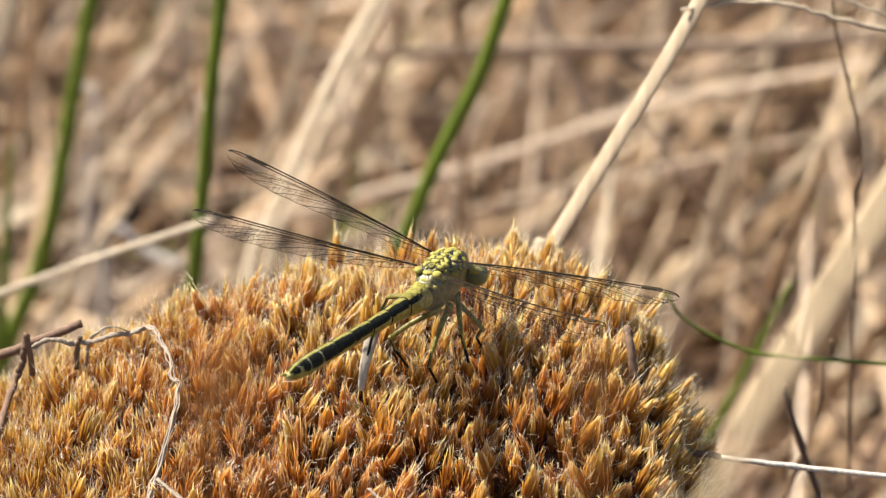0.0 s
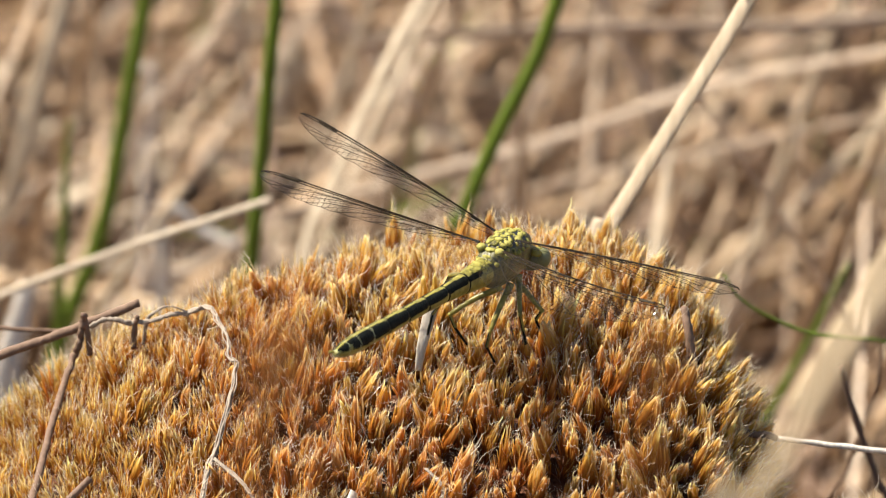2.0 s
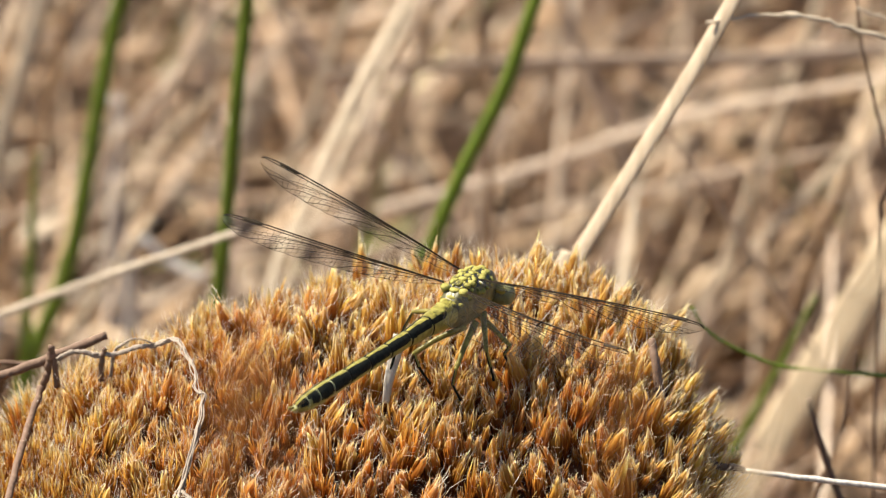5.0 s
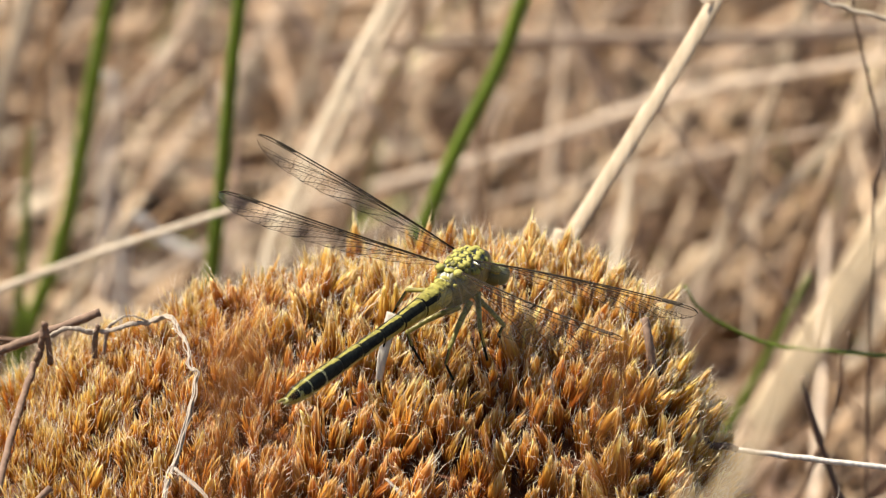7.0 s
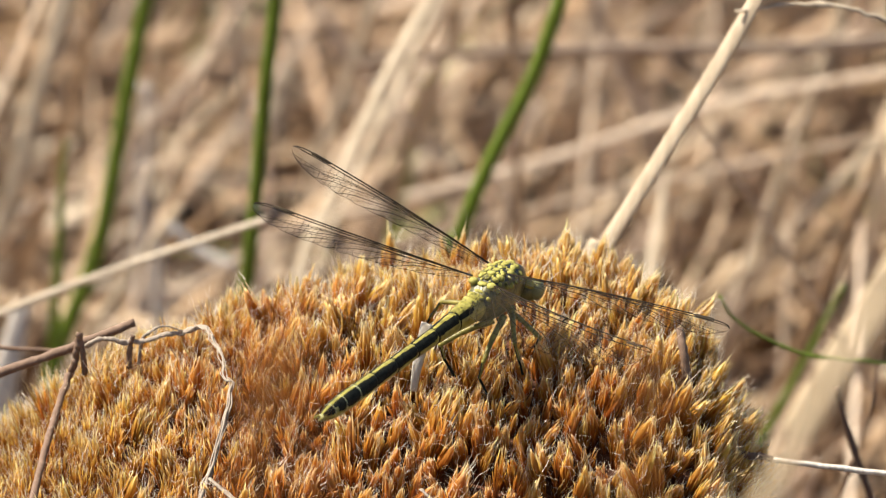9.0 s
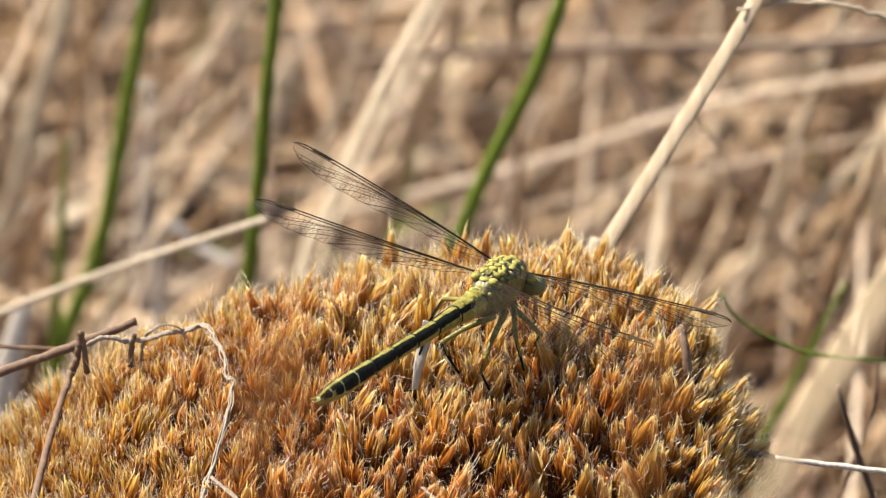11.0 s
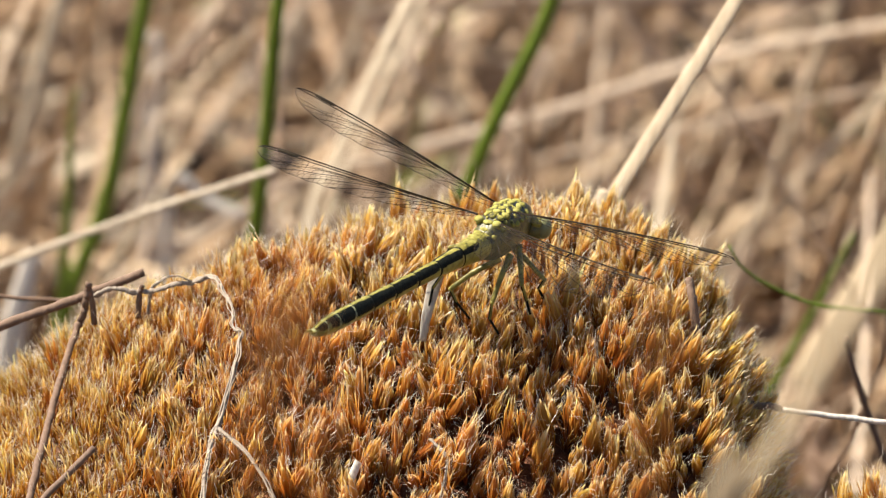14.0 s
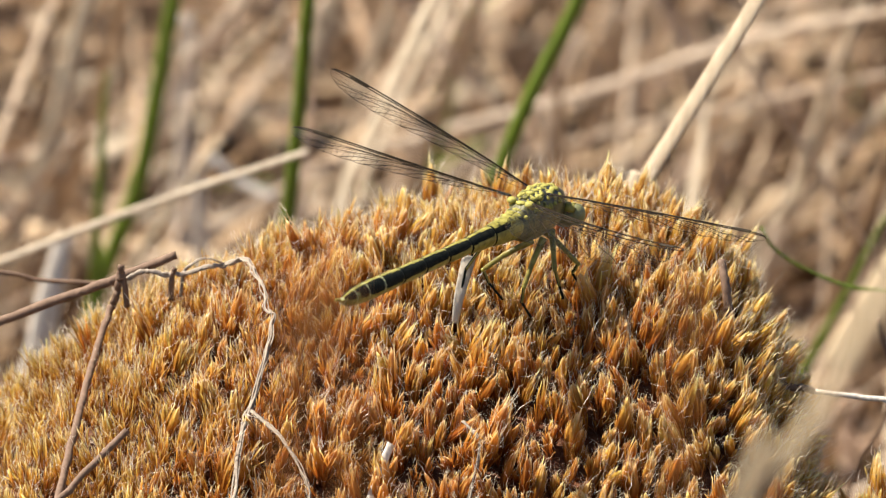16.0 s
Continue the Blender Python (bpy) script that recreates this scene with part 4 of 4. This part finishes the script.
def wing_meshes(w):
    """The skin, the vein network and the dark spot near the tip."""
    rng = random.Random(w.seed)
    n0 = w.nodus
    # long veins: where each leaves the root or its stem, where it meets the hind edge, how it curves, its thickness
    veins = [(0.0, 0.14, 1.06, 0.26, 5.0, 0.085), (0.30, 0.17, 1.02, 1.0, 2.6, 0.030), (0.36, 0.22, 0.97, 1.0, 2.3, 0.042), (0.50, 0.34, 0.93, 1.0, 2.0, 0.020),
             (0.26, 0.24, 0.88, 1.0, 2.2, 0.040), (0.46, 0.42, 0.82, 1.0, 1.8, 0.020), (0.20, 0.27, 0.76, 1.0, 2.0, 0.042), (0.38, 0.48, 0.69, 1.0, 1.7, 0.019),
             (0.10, 0.28, 0.62, 1.0, 1.9, 0.046), (0.28, 0.55, 0.55, 1.0, 1.6, 0.019), (0.06, 0.38, 0.47, 1.0, 1.7, 0.044), (0.18, 0.62, 0.40, 1.0, 1.5, 0.019),
             (0.04, 0.46, 0.33, 1.0, 1.5, 0.040), (0.05, 0.58, 0.24, 1.0, 1.4, 0.022), (0.03, 0.66, 0.16, 1.0, 1.3, 0.022)]

    def q_at(k, s):
        s0, q0, s1, q1, p, r = veins[k]
        return q0 + (q1 - q0) * max(0.0, (s - s0) / (s1 - s0)) ** p + (0.012 * math.sin(s * 43 + k * 2.1) if k else 0.0)
    lines = []
    ss = np.linspace(0, 0.995, 70)
    lines.append(([w.at(s, 0.0) for s in ss], [(0.14 - 0.055 * s) * MM for s in ss]))
    lines.append(([w.at(s, 1.0) for s in ss], [0.030 * MM] * 70))
    ss = np.linspace(0, n0, 24)
    lines.append(([w.at(s, 0.07 * (1 - (s / n0) ** 6)) for s in ss], [0.06 * MM] * 24))
    for k, (s0, q0, s1, q1, p, r) in enumerate(veins):
        ss = np.linspace(s0, min(s1, 0.985), 40)
        lines.append(([w.at(s, min(1.0, q_at(k, s))) for s in ss], [r * MM * (1.1 - 0.35 * s if k == 0 else 1.05) for s in ss]))
    # cross veins, from each long vein to the next one behind it
    for k in range(-1, len(veins)):
        s = (0.03 if k < 0 else veins[k][0]) + rng.uniform(0.01, 0.03)
        end = 0.985 if k < 0 else min(0.975, veins[k][2])
        while s < end:
            here = 0.0 if k < 0 else q_at(k, s)
            behind = [q_at(j, s) for j in range(len(veins)) if j != k and veins[j][0] <= s < veins[j][2] and q_at(j, s) > here + 0.015]
            there = min(behind + [1.0])
            if there - here < (0.55 if s < 0.3 else 0.34):
                s2 = s + rng.uniform(-0.004, 0.008)
                a, b = w.at(s, here), w.at(min(0.99, s2), there)
                lines.append(([a, (a + b) / 2, b], (0.032 if k < 0 else 0.015 + 0.016 * s) * MM))
            s += (0.036 if k < 1 else 0.024) * rng.uniform(0.75, 1.25)
    # nodus: the stout notch on the front edge
    lines.append(([w.at(n0, -0.01, 0.04), w.at(n0 + 0.005, 0.07, 0.04), w.at(n0 + 0.012, 0.15, 0.02)], 0.15 * MM))
    n, m = 64, 14
    verts = [w.at(0.002 + 0.995 * i / n, j / m) for i in range(n + 1) for j in range(m + 1)]
    faces = [(i * (m + 1) + j, i * (m + 1) + j + 1, (i + 1) * (m + 1) + j + 1, (i + 1) * (m + 1) + j) for i in range(n) for j in range(m)]
    spot = tube([w.at(s, 0.06, 0.02) for s in np.linspace(0.815, 0.915, 11)], [0.10 * MM] + [0.33 * MM] * 9 + [0.08 * MM], 8, 0.4, 0, True, (0.05, 0.02, 1))
    return (verts, faces), prism_lines(lines), spot


def mirrored(shape, side):
    v, f = shape
    return [(q[0] * side, q[1], q[2]) for q in v], f


def build_wing(name, fly, side, wing, base, dihedral, sweep, label):
    skin, veins, spot = wing_meshes(wing)
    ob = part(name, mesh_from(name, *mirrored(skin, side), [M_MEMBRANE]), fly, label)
    part("vein_network", mesh_from("vein_network", *mirrored(veins, side), [M_VEIN]), ob, "dark network of fine veins")
    part("wing_spot", mesh_from("wing_spot", *mirrored(spot, side), [M_STIGMA]), ob, "long brown spot at the wing tip")
    ob.matrix_local = pose(side * base[0] * MM, base[1] * MM, base[2] * MM) @ pose(0, 0, 0, 0, 0, side * sweep) @ pose(0, 0, 0, 0, -side * dihedral, 0)
    return ob


def pose_of(row):
    t, x, z, yaw, pitch, roll = row[:6]
    return Matrix.Translation((x * MM, 0, z * MM)) @ pose(0, 0, 0, 0, 0, yaw) @ pose(0, 0, 0, pitch, 0, 0) @ pose(0, 0, 0, 0, roll, 0)


def build_dragonfly():
    fly = tagged(new("dragonfly"), "yellow and black clubtail dragonfly perched on the moss, wings spread", "dragonfly")
    fly.matrix_world = pose_of(FLY[0])
    rings = [(5.2, 1.1, -1.8, -4.4, 0.2), (4.7, 1.6, -0.9, -4.9, 0.4), (3.6, 1.95, -0.4, -5.3, 0.7), (2.0, 2.1, 0.0, -5.6, 1.0), (0.5, 2.1, -0.05, -5.7, 1.1),
             (-1.0, 2.0, 0.0, -5.6, 1.1), (-2.2, 1.85, -0.3, -5.2, 1.1), (-3.1, 1.55, -0.9, -4.8, 0.9), (-3.8, 1.25, -1.5, -4.5, 0.5), (-4.2, 0.95, -2.0, -4.3, 0.2)]
    thorax = part("thorax", rings_mesh("thorax", rings, [M_THORAX], lambda i, a: 0, 36, True, 0.55), fly, "yellow-green thorax with black seams")
    for y, z in ((1.7, 0.1), (-2.2, -0.2)):
        for side in (-1, 1):
            part("wing_joint", ball("wing_joint", (side * 1.3, y, z - 0.55), (0.62, 0.58, 0.45), M_PLATE, None, 14, 8), thorax)
    # yellow plates between the wing roots: a middle row, paired side plates and small knobs, with black gaps
    rng = random.Random(12)

    def plate(x, y, size, turn=0.0, sink=0.10):
        hw, zt, zb = (float(np.interp(y, [q[0] for q in rings[::-1]], [q[k] for q in rings[::-1]])) for k in (1, 2, 3))
        x = max(-0.93 * hw, min(0.93 * hw, x * 0.84))
        z = (zt + zb) / 2 + (zt - zb) / 2 * math.sqrt(1 - abs(x / hw) ** (2 / 0.55))
        part("plate", lump("plate", (x, y + 0.9, z - sink), size, M_PLATE, pose(0, 0, 0, rng.uniform(-12, 12), 24 * x, turn), rng.uniform(0, 9)), thorax)
    for y, w, d in ((2.9, 0.75, 0.42), (1.9, 0.55, 0.50), (0.9, 0.62, 0.38), (-0.1, 0.50, 0.46), (-1.1, 0.68, 0.40), (-2.0, 0.52, 0.42), (-2.9, 0.82, 0.40), (-3.7, 0.95, 0.36)):
        plate(rng.uniform(-0.08, 0.08), y, (w * 0.95, d * 1.35, 0.30), rng.uniform(-15, 15), 0.16)
    for y, x, w, d in ((2.6, 1.25, 0.50, 0.34), (1.7, 1.15, 0.42, 0.44), (0.8, 1.35, 0.56, 0.32), (-0.2, 1.10, 0.40, 0.42), (-1.0, 1.45, 0.55, 0.34), (-1.9, 1.15, 0.46, 0.40), (-2.8, 1.45, 0.50, 0.36), (-3.6, 1.40, 0.42, 0.34)):
        for side in (-1, 1):
            plate(side * (x + rng.uniform(-0.1, 0.1)), y + rng.uniform(-0.12, 0.12), (w * 1.05, d * 1.45, 0.30), side * rng.uniform(8, 40), 0.16)
    for y in (2.2, 1.2, 0.2, -0.7, -1.6, -2.4):
        for side in (-1, 1):
            plate(side * rng.uniform(1.75, 2.2), y + rng.uniform(-0.15, 0.15), (rng.uniform(0.30, 0.52), rng.uniform(0.26, 0.40), 0.22), rng.uniform(-40, 40))
            plate(side * rng.uniform(2.3, 2.6), y + rng.uniform(-0.15, 0.15), (rng.uniform(0.25, 0.45), rng.uniform(0.3, 0.45), 0.2), rng.uniform(-40, 40))
            plate(side * rng.uniform(0.62, 0.78), y + rng.uniform(-0.15, 0.15), (rng.uniform(0.16, 0.26), rng.uniform(0.16, 0.26), 0.2), rng.uniform(-40, 40))
    head = part("head", ball("head", (0.3, 6.0, -4.4), (2.3, 1.4, 1.6), M_THORAX), fly, "yellow and black head")
    for side in (-1, 1):
        part("eye", ball("eye", (0.3 + side * 1.85, 6.4, -4.2), (1.0, 1.1, 1.35), M_EYE), head, "rounded grey-green eye")
    part("occiput", lump("occiput", (1.7, 5.15, -3.0), (1.0, 0.45, 0.6), M_YELLOW, pose(0, 0, 0, -25, 8, -6), 2.0), head, "bright yellow ridge at the back of the head")
    for x, y, z, r in ((-0.5, 5.6, -2.85, 0.5), (0.4, 5.9, -2.75, 0.55), (1.2, 5.6, -2.9, 0.5), (0.3, 5.1, -2.95, 0.45), (1.7, 6.2, -3.0, 0.4)):
        part("plate", ball("plate", (x, y, z), (r, r * 0.9, r * 0.7), M_PLATE, None, 10, 7), head)
    # wings
    for side, name, base, dihedral, sweep, wing in WINGS:
        build_wing(name, fly, side, wing, base, dihedral, sweep, "clear dark-veined " + name)
    # abdomen: ten segments along a core, in its own space with the waist at the origin and the tail along -y
    core = [(1.2, 1.1, 1.1, -1.2, 0), (-3, 1.05, 1.05, -1.1, 0), (-8, 0.8, 0.8, -0.85, 0), (-20, 0.8, 0.8, -0.82, 0), (-30, 1.0, 1.0, -1.0, 0), (-36.2, 0.45, 0.45, -0.45, 0)]
    abdomen = part("abdomen", rings_mesh("abdomen", core, [M_BLACK], lambda i, a: 0, 16), fly, "long black abdomen with a yellow back line")
    ends = [-1.4, 1.6, 5.0, 10.0, 15.0, 20.0, 25.0, 29.2, 32.6, 35.0, 37.0]
    girth = [1.45, 1.42, 1.15, 0.93, 0.89, 0.90, 0.95, 1.02, 1.03, 0.86, 0.42]
    mids = [(p + q) / 2 for p, q in zip(ends, ends[1:])]
    for k in range(10):
        a, b, g0, g1 = ends[k], ends[k + 1], girth[k], girth[k + 1]
        rings = []
        for t in (0.0, 0.06, 0.2, 0.45, 0.75, 0.92, 0.97, 1.0):
            g = (g0 + (g1 - g0) * t) * (1.0 + 0.05 * math.sin(math.pi * t)) * (0.97 if t == 1.0 else 1.0)
            rings.append((-(a + (b - a) * t), g, g * 1.08, -g * 1.12, 0))
        tail = k >= 6

        def pick(i, an, k=k, tail=tail, a=a, b=b):
            up = abs((an - 90 + 180) % 360 - 180)      # degrees from the top line
            if i >= 6 and tail and up < 125:
                return 2
            if i >= 5 and not tail and k > 0:
                return 1 if i == 5 and up < 9 else 0   # black joint
            line = (64 if k == 0 else 38 if k == 1 else (22, 20, 17, 15, 12, 9, 9)[i]) if k < 7 else 14
            if up < line:
                return 1
            low = float(np.interp(a + (b - a) * (0.03, 0.13, 0.32, 0.6, 0.83, 0.94, 0.98)[i], mids, (52, 66, 74, 84, 92, 98, 104, 100, 92, 80))) - (12 if i == 0 else 0)
            if k >= 8 and i >= 4:
                low = 50
            return 0 if up < low else 1
        part("segment", rings_mesh("segment", rings, [M_BLACK, M_YELLOW, M_RING], pick, 60), abdomen)
    for y, w, d, z in ((1.5, 1.10, 0.62, 1.45), (0.3, 1.18, 0.66, 1.45), (-1.0, 1.05, 0.70, 1.42), (-2.4, 0.85, 0.75, 1.32), (-3.7, 0.62, 0.7, 1.18)):
        part("plate", lump("plate", (0.25, y, z - 0.12), (w, d, 0.34), M_PLATE, pose(0, 0, 0, 14, 10, 4), y), abdomen, "overlapping yellow plate at the root of the abdomen")
    for side in (-1, 1):
        part("tail_clasper", mesh_from("tail_clasper", *tube([Vector((side * 0.25, -36.8, 0.1)) * MM, Vector((side * 0.45, -37.6, 0.25)) * MM, Vector((side * 0.3, -38.3, 0.3)) * MM], [0.22 * MM, 0.17 * MM, 0.04 * MM], 6), [M_YELLOW]), abdomen)
    # legs: hip in the body's space, knee, shin end and toe in the world at the start
    home = pose_of(FLY[0]).inverted()
    legs = []
    for hip, knee, shin, toe in LEGS:
        knee, shin, toe = (home @ (Vector(p) * MM) for p in (knee, shin, toe))
        hip = Vector(hip) * MM
        d = toe - hip
        leg = part("leg", mesh_from("leg", *tube([Vector((0, 0, 0)), (knee - hip) * 0.25], [0.48 * MM, 0.38 * MM], 8), [M_LEG]), fly)
        leg.location = hip
        fem = spline([(knee - hip) * 0.15, (knee - hip) * 0.55 + Vector((0, 0, 0.25 * MM)), knee - hip], 6)
        v, f = tube(fem, [0.36 * MM] * 7 + [0.31 * MM] * 5 + [0.25 * MM], 10)
        side = [1 if (i % 10) in (6, 7) else 0 for i in range(len(f))]
        knee_at = knee - hip
        part("knee", ball("knee", tuple(q / MM for q in knee_at), (0.28, 0.28, 0.28), M_YELLOW, None, 10, 7), leg, "yellow knee")
        part("femur", mesh_from("femur", v, f, [M_LEG, M_BLACK], side), leg, "yellow thigh with black stripes")
        v, f = tube(spline([knee - hip, (knee + shin) / 2 - hip, shin - hip], 5), 0.20 * MM, 8)
        side = [1 if (i % 8) in (0, 1, 5) else 0 for i in range(len(f))]
        part("tibia", mesh_from("tibia", v, f, [M_LEG, M_BLACK], side), leg, "black shin with a yellow line")
        part("tarsus", mesh_from("tarsus", *tube(spline([shin - hip, (shin * 0.4 + toe * 0.6) - hip, toe - hip], 4), 0.16 * MM, 6), [M_BLACK]), leg, "black foot")
        legs.append((leg, hip, pose_of(FLY[0]) @ toe))
    return fly, abdomen, legs


WINGS = (  # side, name, root, lift and sweep in degrees, shape
    (-1, "forewing", (2.15, 2.84, -0.93), 29.1, -25.3, Wing(27.6, FORE_CHORD, 3, 0.49, 0.009, 0.054, -0.020, (-4.0, 4.3))),
    (-1, "hindwing", (1.85, -1.55, -0.61), 7.2, -21.2, Wing(27.2, HIND_CHORD, 4, 0.43, -0.094, 0.132, -0.037, (-21.0, 4.2))),
    (1, "forewing", (1.87, 0.41, -0.02), -2.0, 14.7, Wing(27.9, FORE_CHORD, 3, 0.49, -0.002, -0.061, 0.044, (-12.7, -2.5))),
    (1, "hindwing", (1.97, -2.18, -0.56), 10.3, -13.9, Wing(27.2, HIND_CHORD, 4, 0.43, 0.087, -0.180, -0.006, (1.0, 19.2))),
)
LEGS = (
    ((1.4, -1.6, -5.3), (-6.2, -3.0, 61.9), (-5.6, -3.0, 60.2), (-4.1, -3.0, 58.0)),
    ((1.4, 0.6, -5.7), (-1.3, -4.0, 60.6), (-1.7, -4.0, 58.5), (-0.7, -4.0, 56.5)),
    ((1.2, 2.6, -5.3), (2.1, -2.0, 62.1), (2.6, -2.0, 60.0), (3.0, -2.0, 58.2)),
    ((-1.2, 2.8, -5.2), (4.7, 2.0, 60.8), (4.0, 2.0, 59.6), (4.6, 2.0, 58.2)),
    ((-1.4, 0.6, -5.7), (-6.5, 5.0, 63.5), (-7.5, 5.5, 61.0), (-8.0, 6.0, 59.4)),
    ((-1.4, -1.6, -5.3), (-6.5, -0.5, 63.6), (-8.4, -1.0, 61.0), (-9.0, -1.2, 58.4)),
)


def motions():
    walk(fly, [(r[0], pose_of(r)) for r in FLY])
    walk(abdomen, [(r[0], pose(0, -4.2 * MM, -3.2 * MM) @ pose(0, 0, 0, 0, 0, r[7]) @ pose(0, 0, 0, -r[6], 0, 0)) for r in FLY])
    for leg, hip, foot in legs:
        first = pose_of(FLY[0]).inverted() @ foot - hip
        rows = []
        for r in FLY:
            now = pose_of(r).inverted() @ foot - hip
            rows.append((r[0], Matrix.Translation(hip) @ first.rotation_difference(now).to_matrix().to_4x4()))
        walk(leg, rows)


fly, abdomen, legs = build_dragonfly()
motions()
